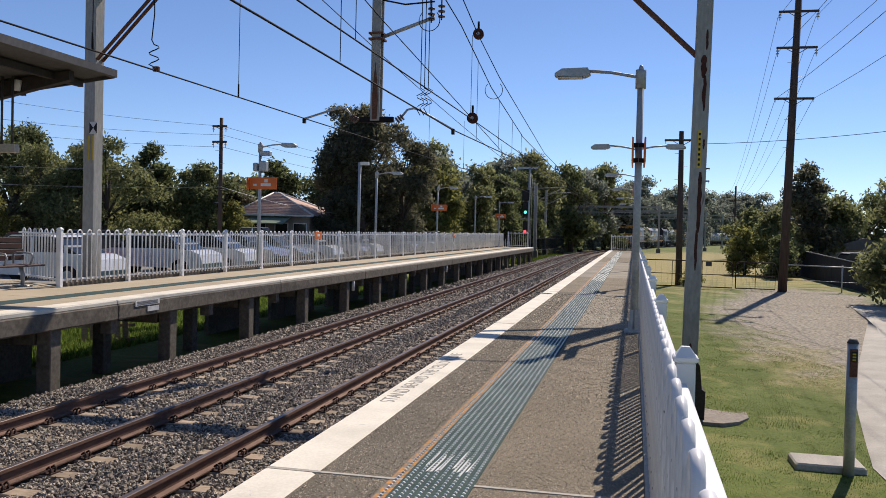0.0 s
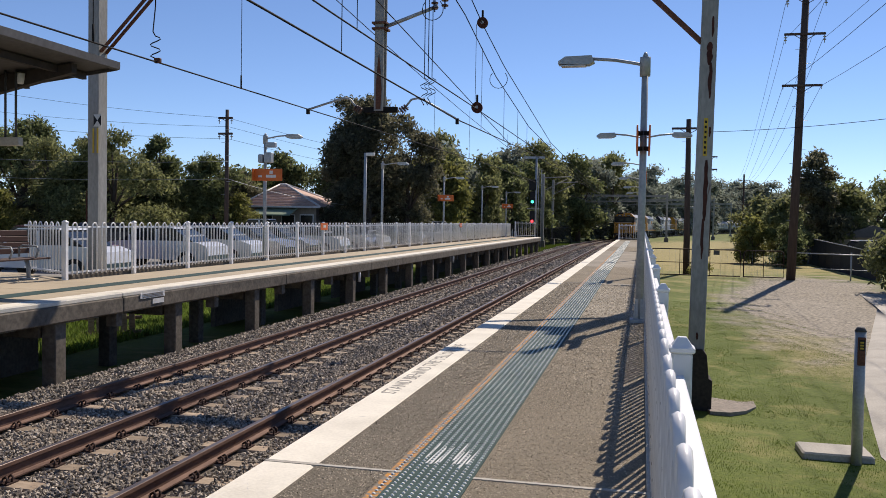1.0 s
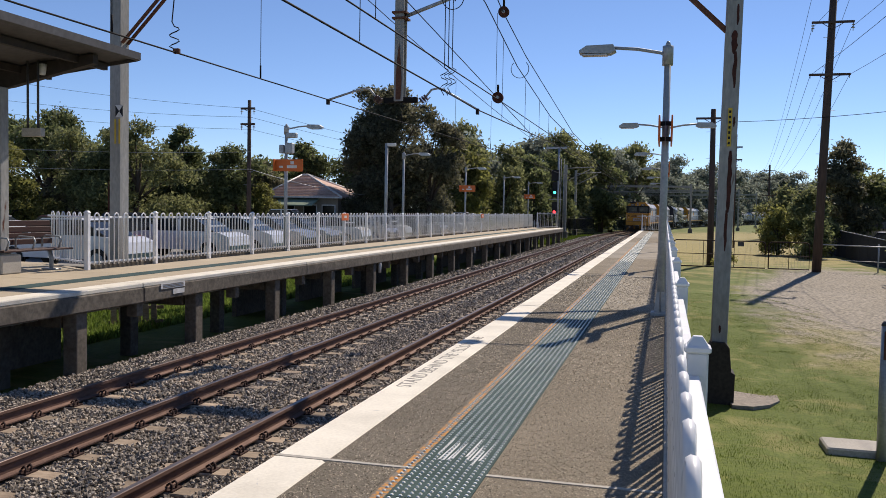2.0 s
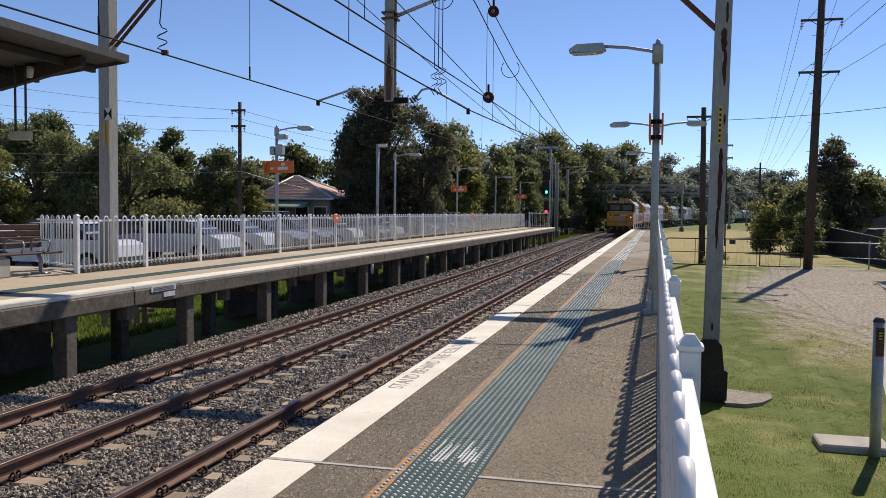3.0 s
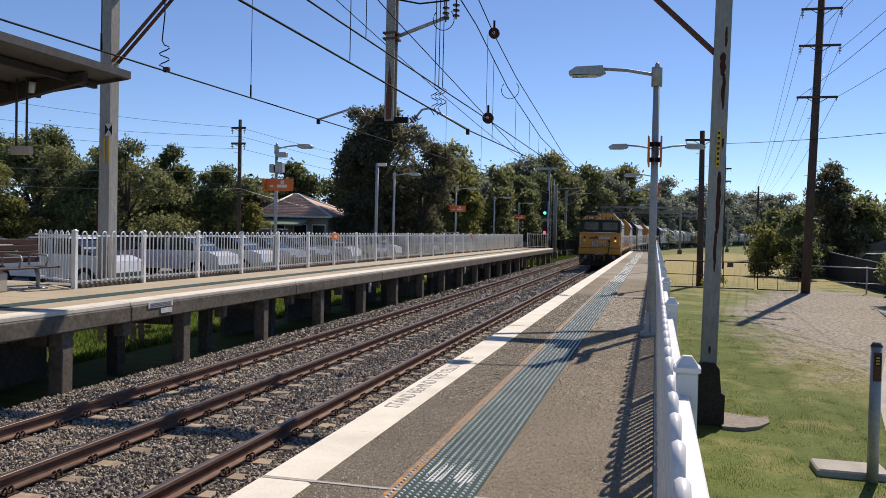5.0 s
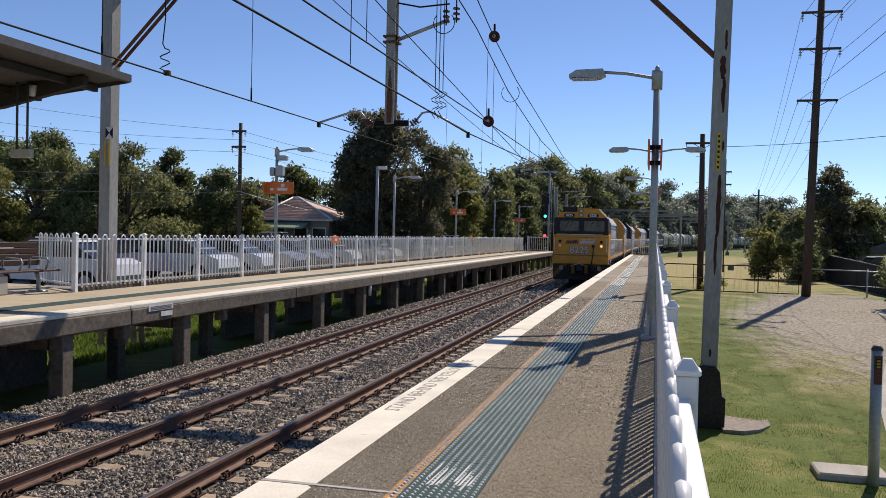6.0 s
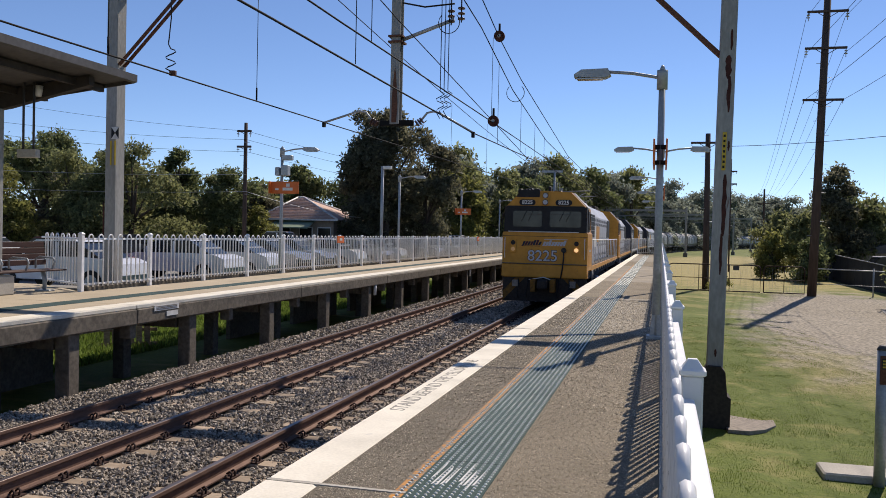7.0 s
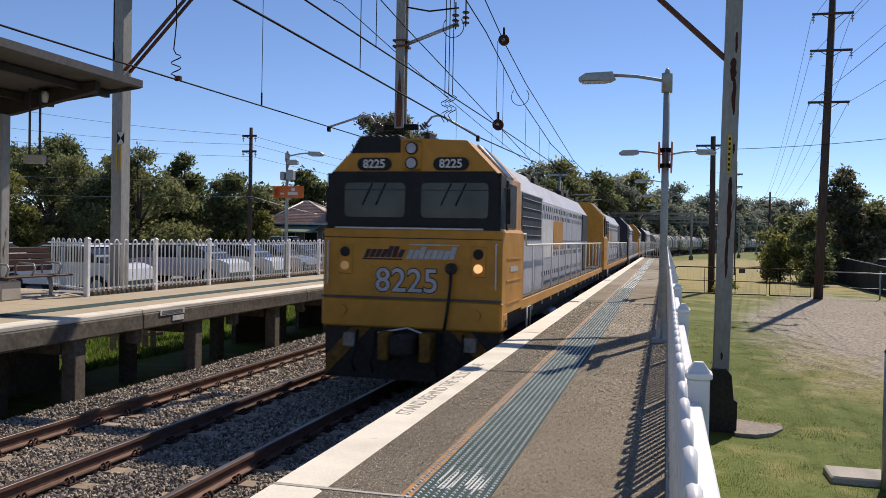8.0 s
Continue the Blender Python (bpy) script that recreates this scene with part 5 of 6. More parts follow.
        part("coupler", Geo().bbox(-0.17, 0.17, -0.52, 0.1, 0.72, 1.04, 0.05), M_UNDER, th)
        part("hose", Geo().tube([(0.66, -0.05, 2.05), (0.67, -0.10, 1.8), (0.63, -0.12, 1.4), (0.58, -0.10, 1.1)], 0.026, 6), M_BLACK, th, "hanging black brake hose")
        part("hose_socket", Geo().tube([(0.66, -0.08, 2.05), (0.66, 0.0, 2.05)], 0.09, 10), M_UNDER, th)
        for x in (-0.55, 0.5, 0.86, -0.86):
            part("air_hose", Geo().tube([(x, 0.0, 1.04), (x + 0.02, -0.12, 0.85), (x - 0.03, -0.16, 0.55), (x, -0.10, 0.40)], 0.022, 6), M_BLACK, th)
        part("chain", Geo().tube([(-0.50, -0.06, 1.02), (-0.20, -0.10, 1.08), (0.0, -0.10, 1.12), (0.24, -0.10, 1.04), (0.40, -0.06, 0.98)], 0.016, 5), M_PALE, th)
        part("roof_unit", Geo().prism([(-1.02, 3.84), (-0.20, 3.84), (-0.20, 4.09), (-0.80, 4.10), (-0.90, 4.02)], "y", -0.03, 1.2), M_BLACK, cab, "black roof-top air conditioner")
        for x, y, w, z in ((-0.92, 0.25, 0.16, 4.14), (-0.62, 0.55, 0.22, 4.18), (-0.34, 0.2, 0.12, 4.15), (0.30, 0.9, 0.30, 4.12), (0.05, 0.6, 0.08, 4.26)):
            part("roof_gear", Geo().bbox(x - w / 2, x + w / 2, y, y + 0.45, 3.98, z, 0.03), M_BLACK, cab)
        for k in range(5):
            part("roof_horn", Geo().tube([(-0.72 + 0.11 * k, 0.05, 4.10), (-0.71 + 0.11 * k, 0.4, 4.11)], 0.03, 6), M_BLACK, cab)
        part("cab_roof_stripe", Geo().box(1.0, 1.36, 1.2, 1.35, 3.53, 3.56), M_PALE, cab)
    return th, sets


def wagon(label):
    th = thing("hopper_wagon", label, "wagon", group="freight wagons")
    out = []
    for k in range(13):
        a = math.pi * k / 12
        out.append((1.40 * math.cos(a), 2.55 + 1.05 * math.sin(a)))
    out = [(1.40, 1.55)] + out + [(-1.40, 1.55), (-1.05, 1.15), (1.05, 1.15)]
    body = part("body", Geo().prism(out, "y", 0.55, 13.9), M_WAGON, th)
    for k in range(7):
        y = 0.62 + k * 2.17
        rib = [(x * 1.022, z + 0.02 if z > 2 else z) for x, z in out[:-2]] + [(-1.38, 1.5), (1.38, 1.5)]
        part("rib", Geo().prism(rib, "y", y, y + 0.14), M_WAGON_LOW, body)
    part("sill", Geo().box(-1.36, -1.2, 0.2, 14.2, 1.0, 1.25).box(1.2, 1.36, 0.2, 14.2, 1.0, 1.25), M_WAGON_LOW, th)
    for y in (4.4, 7.2, 10.0):
        part("discharge_hopper", Geo().prism([(-1.0, 1.14), (1.0, 1.14), (0.45, 0.35), (-0.45, 0.35)], "y", y - 0.9, y + 0.9), M_WAGON_LOW, th)
    part("end_platform", Geo().box(-1.25, 1.25, 0.0, 0.5, 0.95, 1.05).box(-1.25, 1.25, 13.95, 14.4, 0.95, 1.05), M_WAGON_LOW, th)
    part("roof_walk", Geo().box(-0.3, 0.3, 0.7, 13.8, 3.62, 3.68), M_WAGON, th)
    bogie(th, 2.2, (-0.85, 0.85), 0.42)
    bogie(th, 12.2, (-0.85, 0.85), 0.42)
    return th


FRONT_AT_0, SPEED = 142.25, 16.2
TRAIN = []


def build_train():
    lead, sets = locomotive("yellow diesel locomotive with silver hood leading the train", M_YELLOW, M_SILVER, True)
    second, _ = locomotive("yellow-ended diesel locomotive coupled in the train", M_YELLOW, M_SILVER, False)
    third, _ = locomotive("navy-ended diesel locomotive coupled in the train", M_NAVY, M_SILVER, False)
    fourth = copy_thing(second, pose(0, 0, 0))
    fifth = copy_thing(third, pose(0, 0, 0))
    s = 0.0
    for ob in (lead, second, third, fourth, fifth):
        TRAIN.append((ob, s, 21.0))
        s += 21.5
    w = wagon("grey rounded bulk hopper wagon with dark ribs")
    for i in range(17):
        ob = w if i == 0 else copy_thing(w, pose(0, 0, 0))
        TRAIN.append((ob, s, 14.4))
        s += 14.8
    return sets


LEAD_WHEELS = build_train()


def vehicle_pose(front, length):
    a, _ = along(front + 3.0, TRACKS["near"])
    b, _ = along(front + length - 3.0, TRACKS["near"])
    d = (b - a).normalized()
    o = a - d * 3.0
    return Matrix.Translation((o.x, o.y, RAIL_Z)) @ Matrix.Rotation(-math.atan2(d.x, d.y), 4, "Z")


# ---- plants ----
def leaf_cloud(name, blobs, n, size, material, seed, parent, squash=0.8):
    """A crown of n small bent leaf sprays gathered in clumps within the blobs (x, y, z, radius)."""
    rs = np.random.RandomState(seed)
    blobs = np.array(blobs, float)
    w = blobs[:, 3] ** 2
    pick = rs.choice(len(blobs), n // 14 + 1, p=w / w.sum())
    d = rs.normal(size=(len(pick), 3))
    d /= np.linalg.norm(d, axis=1, keepdims=True)
    d[:, 2] = np.where(d[:, 2] < -0.35, -d[:, 2] * 0.6, d[:, 2])
    rad = rs.uniform(0.62, 1.04, (len(pick), 1))
    c = blobs[pick, :3] + d * blobs[pick, 3:4] * rad * np.array([1, 1, squash])
    clump = np.repeat(c, 14, axis=0)[:n]
    p = clump + rs.normal(size=(n, 3)) * size * 1.15
    a = rs.normal(size=(n, 3))
    a /= np.linalg.norm(a, axis=1, keepdims=True)
    b = np.cross(a, rs.normal(size=(n, 3)))
    b /= np.linalg.norm(b, axis=1, keepdims=True)
    nrm = np.cross(a, b)
    s = (rs.uniform(0.5, 1.2, (n, 1)) * size)
    v = np.stack([p - a * s, p - b * s * 0.42 + nrm * s * 0.15, p + a * s, p + b * s * 0.42 + nrm * s * 0.15], 1).reshape(-1, 3)
    f = np.arange(n * 4, dtype=np.int32)
    me = bpy.data.meshes.new(name)
    me.vertices.add(n * 4)
    me.vertices.foreach_set("co", v.ravel())
    me.loops.add(n * 4)
    me.loops.foreach_set("vertex_index", f)
    me.polygons.add(n)
    me.polygons.foreach_set("loop_start", np.arange(n, dtype=np.int32) * 4)
    me.update(calc_edges=True)
    me.materials.append(material)
    return part(name, me, material, parent)


def tree(x, y, z, h, spread, kind, seed, label, n=5000, size=0.26, low=0.25, category="tree", name="tree", bare=0.0):
    """A tapered trunk with limbs that reach into an uneven crown."""
    rnd = random.Random(seed)
    th = thing(name, label, category, pose(x, y, z))
    if seed < 30:
        n, size = int(n * 1.7), size * 0.76
    blobs = []
    k = 11
    for i in range(k):
        a = rnd.uniform(0, 6.283)
        t = (i + 0.5) / k
        zz = h * (low + (0.93 - low) * t)
        wide = math.sin(math.pi * min(1, 0.25 + 0.72 * t)) ** 0.7
        rr = spread * rnd.uniform(0.25, 0.72) * wide
        blobs.append((rr * math.cos(a), rr * math.sin(a), zz, spread * rnd.uniform(0.30, 0.48) * (0.55 + 0.45 * wide)))
    g = Geo()
    top = (rnd.uniform(-0.1, 0.1) * spread, rnd.uniform(-0.1, 0.1) * spread, h * 0.72)
    r0 = 0.028 * h + 0.05
    g.tube([(0, 0, -0.25), (top[0] * 0.2, top[1] * 0.2, h * 0.2), (top[0] * 0.6, top[1] * 0.6, h * 0.45), top], r0, 8, r0 * 0.25)
    for bx, by, bz, br in blobs:
        s = rnd.uniform(0.25, 0.5)
        st = (top[0] * s, top[1] * s, min(bz * 0.8, h * s))
        mid = ((st[0] + bx) / 2 + rnd.uniform(-0.2, 0.2), (st[1] + by) / 2, (st[2] + bz) / 2 + 0.15)
        g.tube([st, mid, (bx, by, bz)], r0 * 0.42, 6, r0 * 0.08)
        for q in range(3):
            e = (bx + rnd.uniform(-1, 1) * br, by + rnd.uniform(-1, 1) * br, bz + rnd.uniform(-0.2, 0.8) * br)
            g.tube([mid, (bx, by, bz), e], r0 * 0.12, 4, r0 * 0.03, caps=False)
    part("trunk", g, M_TRUNK, th)
    leaf_cloud("crown", blobs, n, size, M_LEAF[kind], seed, th)
    return th


def build_trees():
    # behind the far platform
    tree(-43, 52, -0.5, 8.7, 4.6, "deep", 1, "broad dark green tree behind the car park", 6500, 0.24, 0.45)
    tree(-30.5, 44, -0.5, 6.9, 3.7, "olive", 2, "bushy olive green tree behind the white fence", 8000, 0.19, 0.10)
    tree(-32.6, 44.5, -0.5, 6.6, 2.9, "olive", 14, "bushy olive green tree behind the white fence", 6500, 0.19, 0.10)
    tree(-26.0, 52, -0.5, 3.5, 1.5, "yellow", 15, "twiggy pale bush in front of the tiled house", 3500, 0.14, 0.06, "bush", "bush")
    tree(-30.4, 54, -0.5, 5.9, 1.8, "olive", 16, "slender grey-green tree behind the car park", 5000, 0.18, 0.08)
    tree(-35.2, 45, -0.5, 6.6, 3.0, "olive", 3, "bushy olive green tree behind the white fence", 6500, 0.19, 0.10)
    tree(-37.6, 42, -0.5, 5.3, 2.5, "yellow", 4, "light green shrubby tree beside the shelter", 4500, 0.17, 0.08)
    tree(-32.6, 52, -0.5, 7.5, 2.0, "deep", 5, "dark green tree behind the car park", 5000, 0.22, 0.3)
    tree(-27.6, 51, -0.5, 5.9, 2.5, "deep", 6, "dark green bushy tree by the timber pole", 6000, 0.20, 0.08)
    tree(-28.9, 57, -0.5, 5.2, 2.3, "dark", 7, "dark bushy tree beside the tiled house", 4500, 0.21, 0.08)
    tree(-29.2, 66, -0.5, 7.4, 2.4, "deep", 8, "dark green tree behind the house", 5000, 0.28, 0.2)
    tree(-25.5, 70, -0.5, 8.1, 3.6, "deep", 9, "dark green tree behind the house", 4500, 0.28, 0.2)
    tree(-19.3, 58, -0.5, 10.9, 4.5, "dark", 10, "tall spreading dark tree behind the far platform", 14000, 0.22, 0.12)
    tree(-20.6, 59, -0.5, 11.1, 3.9, "dark", 13, "tall dark tree with a sparse leafy top", 9000, 0.20, 0.3)
    tree(-21.0, 60, -0.5, 8.3, 3.4, "dark", 11, "dark tree standing against the tall tree", 6000, 0.22, 0.12)
    tree(-16.8, 60, -0.5, 8.9, 3.2, "dark", 12, "dark tree standing against the tall tree", 6000, 0.22, 0.12)
    back = [(-50, 60, 8.0), (-46, 66, 7.6), (-40, 64, 5.4), (-36, 58, 5.6), (-34, 50, 5.2), (-39, 50, 5.2), (-33, 70, 5.6), (-31, 60, 5.0), (-22, 76, 8.0), (-27.5, 78, 8.2), (-45, 44, 4.6), (-50, 50, 6.0), (-42, 40, 4.4)]
    for i, (x, y, h) in enumerate(back):
        tree(x, y, -0.5, h + 0.3, 3.6, ("deep", "olive", "dark")[i % 3], 130 + i, "green street tree filling in behind the car park", 4500, 0.27, 0.04)
    specs = [(-19.0, 76, 8.4, "yellow"), (-16.8, 74, 7.0, "yellow"), (-15.4, 82, 8.8, "olive"), (-19.4, 84, 9.4, "olive"), (-13.4, 88, 8.0, "deep"), (-16.6, 94, 9.4, "olive"), (-12.6, 97, 9.2, "deep")]
    for i, (x, y, h, k) in enumerate(specs):
        tree(x, y, -0.6, h, 2.9, k, 30 + i, "mid-green roadside tree beyond the far platform", 6000, 0.24, 0.10)
    # wood beyond the bend; the third tree's leaf colour has distance haze put in
    base = [tree(-13.5, 112, -1.0, 13.0, 4.8, "olive", 50, "tall eucalypt in the wood beyond the bend", 9000, 0.33, 0.04),
            tree(-8.8, 120, -1.0, 12.4, 4.4, "deep", 51, "tall dark tree in the wood beyond the bend", 9000, 0.33, 0.04),
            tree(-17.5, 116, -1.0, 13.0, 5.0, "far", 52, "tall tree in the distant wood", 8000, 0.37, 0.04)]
    rnd = random.Random(77)
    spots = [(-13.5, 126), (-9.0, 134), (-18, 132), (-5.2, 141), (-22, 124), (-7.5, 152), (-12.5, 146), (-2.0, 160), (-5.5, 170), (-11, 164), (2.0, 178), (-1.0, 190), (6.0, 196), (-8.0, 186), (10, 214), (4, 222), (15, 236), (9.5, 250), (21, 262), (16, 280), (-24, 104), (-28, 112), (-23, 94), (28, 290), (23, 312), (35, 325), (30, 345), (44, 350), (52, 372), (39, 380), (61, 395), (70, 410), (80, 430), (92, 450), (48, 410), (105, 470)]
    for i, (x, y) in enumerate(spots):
        # Past 150 m every copy takes the leaves with haze in their colour.
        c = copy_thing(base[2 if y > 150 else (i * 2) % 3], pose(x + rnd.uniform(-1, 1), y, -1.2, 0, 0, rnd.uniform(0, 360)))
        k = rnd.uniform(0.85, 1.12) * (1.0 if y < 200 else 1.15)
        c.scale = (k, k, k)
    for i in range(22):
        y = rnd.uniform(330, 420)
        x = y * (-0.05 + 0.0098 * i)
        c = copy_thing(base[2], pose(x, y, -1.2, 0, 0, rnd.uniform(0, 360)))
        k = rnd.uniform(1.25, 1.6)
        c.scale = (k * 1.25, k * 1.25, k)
    # beside the lawn
    tree(13.7, 73, -1.3, 9.2, 2.6, "dark", 60, "dense dark green pine-like tree beyond the gate", 12000, 0.20, 0.10)
    tree(14.6, 75, -1.3, 7.4, 2.3, "deep", 61, "dark green tree beyond the gate", 5000, 0.20, 0.10)
    tree(10.6, 68, -1.3, 4.8, 2.0, "olive", 62, "bushy olive shrub beyond the gate", 6000, 0.19, 0.05, "shrub", "shrub")
    tree(8.1, 67, -1.3, 3.2, 1.6, "yellow", 63, "pale green spreading shrub beyond the gate", 4500, 0.16, 0.04, "shrub", "shrub")
    tree(10.0, 63, -1.3, 2.8, 1.4, "deep", 64, "dark green shrub beside the screen fence", 3500, 0.17, 0.05, "shrub", "shrub")
    tree(12.6, 42, -1.5, 6.4, 3.0, "olive", 65, "bushy green tree at the edge of the lawn", 9000, 0.17, 0.06)
    tree(11.6, 38, -1.5, 3.0, 1.5, "deep", 66, "dark shrub at the edge of the lawn", 4000, 0.14, 0.04, "shrub", "shrub")
    for i, (x, y, h) in enumerate(((16, 74, 6.0), (20, 80, 6.8), (25, 84, 6.6), (14.5, 86, 6.2), (30, 90, 7.5), (18.5, 98, 7.2), (12.6, 104, 6.2))):
        tree(x, y, -1.2, h, 3.0, ("olive", "deep")[i % 2], 70 + i, "green tree in the gardens beyond the lawn", 4500, 0.25, 0.08)
    tree(3.2, 50.4, -1.5, 1.0, 0.6, "yellow", 90, "tuft of long grass round the timber pole", 1500, 0.10, 0.05, "grass tuft", "grass_tuft")


build_trees()


# ---- house and parked cars ----
def build_house():
    th = thing("house", "single-storey house with brown tiled hip roof and green awning", "house", pose(-25.3, 56, -0.5))
    part("wall", Geo().box(-2.2, 2.9, 0, 6, 0, 2.8), M_WALL, th)
    r = part("roof", Geo().add([(-2.8, -0.6, 2.7), (3.4, -0.6, 2.7), (3.4, 6.6, 2.7), (-2.8, 6.6, 2.7), (-1.0, 2.6, 4.35), (-0.5, 2.6, 4.35)], [(0, 1, 5, 4), (1, 2, 5), (2, 3, 4, 5), (3, 0, 4), (3, 2, 1, 0)]), M_TILE, th, "brown tiled hip roof")
    for i in range(14):
        t = (i + 0.5) / 14.5
        a = Vector((-2.8, -0.62, 2.72)).lerp(Vector((-1.0, 2.58, 4.37)), t)
        b = Vector((3.4, -0.62, 2.72)).lerp(Vector((-0.5, 2.58, 4.37)), t)
        part("tile_course", Geo().tube([a, b], 0.025, 4), M_TILE, r)
    for a, b in (((-2.8, -0.6, 2.72), (-1.0, 2.6, 4.37)), ((3.4, -0.6, 2.72), (-0.5, 2.6, 4.37)), ((-1.0, 2.6, 4.37), (-0.5, 2.6, 4.37)), ((3.4, 6.6, 2.72), (-0.5, 2.6, 4.37))):
        part("ridge_cap", Geo().tube([a, b], 0.08, 6), M_PALE, r, "pale ridge capping")
    part("gutter", Geo().bbox(-2.8, 3.45, -0.72, -0.6, 2.62, 2.74, 0.01), M_PALE, th)
    part("awning", Geo().prism([(-0.1, 2.60), (-0.1, 2.67), (-1.6, 2.13), (-1.6, 2.05)], "x", -1.4, 1.6), M_AWNING, th, "pale green awning")
    for x in (-0.9, 0.8, 2.2):
        w = part("window", Geo().box(x - 0.45, x + 0.45, -0.05, -0.01, 1.1, 2.1), M_GLASS, th)
        part("frame", Geo().box(x - 0.52, x + 0.52, -0.03, -0.005, 1.02, 2.18), M_PALE, w)
    part("wing", Geo().box(2.9, 4.1, 2, 6, 0, 2.3), M_WALL, th)
    part("wing_roof", Geo().prism([(2.6, 2.3), (4.5, 2.3), (4.5, 2.42), (2.6, 2.75)], "y", 1.4, 6.4), M_PALE, th, "pale lean-to roof")
    s = thing("house", "low pale garden building beyond the screen fence", "house", pose(17.5, 72, -1.3))
    part("wall", Geo().box(-2.5, 2.5, 0, 4, 0, 2.0), M_WALL, s)
    part("roof", Geo().prism([(-2.9, 1.95), (2.9, 1.95), (0, 2.9)], "y", -0.4, 4.4), M_FASCIA, s)
    part("window", Geo().box(-0.8, 0.8, -0.03, 0, 0.8, 1.6), M_GLASS, s)
    w2 = thing("house", "white roofed building far off behind the wagons", "house", pose(47, 345, -1.3))
    part("wall", Geo().box(-4, 4, 0, 6, 0, 3.5), M_CARWHITE, w2)
    part("roof", Geo().prism([(-4.6, 3.4), (4.6, 3.4), (0, 5.6)], "y", -0.5, 6.5), M_CARWHITE, w2)
    sd = thing("shed", "dark flat-roofed shed beyond the platform end", "shed", pose(-14.6, 90, -0.9))
    part("wall", Geo().box(-1.6, 1.4, 0, 3, 0, 2.6), M_ROOF_STEEL, sd)
    part("roof", Geo().box(-1.9, 1.7, -0.3, 3.3, 2.6, 2.75), M_FASCIA, sd)


build_house()


def car(paint, label, tall=0.0):
    th = thing("car", label, "car", group="parked cars")
    body = [(-2.15, 0.35), (-2.2, 0.62), (-2.05, 0.86), (-1.2, 0.98), (0.9, 1.0), (1.75, 0.95), (2.1, 0.82), (2.18, 0.5), (2.1, 0.32)]
    part("body", Geo().prism(body, "y", -0.86, 0.86), paint, th)
    roof = [(-1.25, 0.97), (-0.55, 1.42 + tall), (0.75, 1.44 + tall), (1.55, 0.97)]
    cb = part("cabin", Geo().prism(roof, "y", -0.74, 0.74), M_GLASS, th)
    part("roof_panel", Geo().prism([(-0.62, 1.40 + tall), (-0.5, 1.46 + tall), (0.7, 1.48 + tall), (0.84, 1.42 + tall)], "y", -0.72, 0.72), paint, cb)
    for x in (-0.9, 0.15, 1.2):
        part("pillar", Geo().box(x - 0.04, x + 0.04, -0.755, 0.755, 0.98, 1.40 + tall if abs(x) < 0.6 else 1.2), paint, cb)
    for x in (-1.35, 1.35):
        for s in (-1, 1):
            w = part("wheel", Geo().tube([(x, s * 0.72, 0.32), (x, s * 0.89, 0.32)], 0.32, 14), M_BLACK, th)
            part("rim", Geo().tube([(x, s * 0.885, 0.32), (x, s * 0.90, 0.32)], 0.19, 10), M_GALV, w)
    for s in (-1, 1):
        part("headlight", Geo().bbox(-2.22, -2.12, s * 0.66 - 0.15, s * 0.66 + 0.15, 0.62, 0.74, 0.02), M_LENS, th)
    part("bumper", Geo().bbox(-2.26, -2.14, -0.8, 0.8, 0.32, 0.52, 0.03), M_UNDER, th)
    return th


def build_cars():
    kinds = [car(M_CARWHITE, "white hatchback parked behind the platform fence"), car(M_CARSILVER, "silver sedan parked behind the platform fence"),
             car(M_CARDARK, "dark sedan parked behind the platform fence"), car(M_CARRED, "red car parked behind the platform fence"),
             car(M_CARWHITE, "white four-wheel drive parked along the street", 0.3)]
    used = set()
    plan = [(0, -16.8, 21.3), (3, -19.4, 24.6), (0, -17.0, 27.6), (0, -16.8, 30.6), (1, -16.9, 34.0), (1, -17.2, 37.4), (0, -17.0, 41.0), (1, -16.8, 45.0), (0, -17.2, 49.0), (2, -16.9, 53.0), (1, -17.1, 57.5), (0, -17.0, 63.0)]
    rows = [(k, x, y, 176 if k % 2 else 3) for k, x, y in plan] + [(2, -27.0, 38.0, 92), (2, -27.0, 48.0, 88), (4, -23.8, 50.0, 8), (0, -34.0, 36.0, 5), (4, -19.5, 66.0, 20), (4, -16.6, 68.0, 8), (1, -14.6, 79.0, 60), (0, -13.8, 83.5, 70), (4, 15.4, 66.0, 10), (0, 19.0, 67.0, 5)]
    for k, x, y, a in rows:
        z = -0.46 if x < -15 else (-0.5 if x < 0 else -1.25)
        m = pose(x, y, z, 0, 0, a)
        if k in used:
            copy_thing(kinds[k], m)
        else:
            kinds[k].matrix_basis = m
            used.add(k)


build_cars()


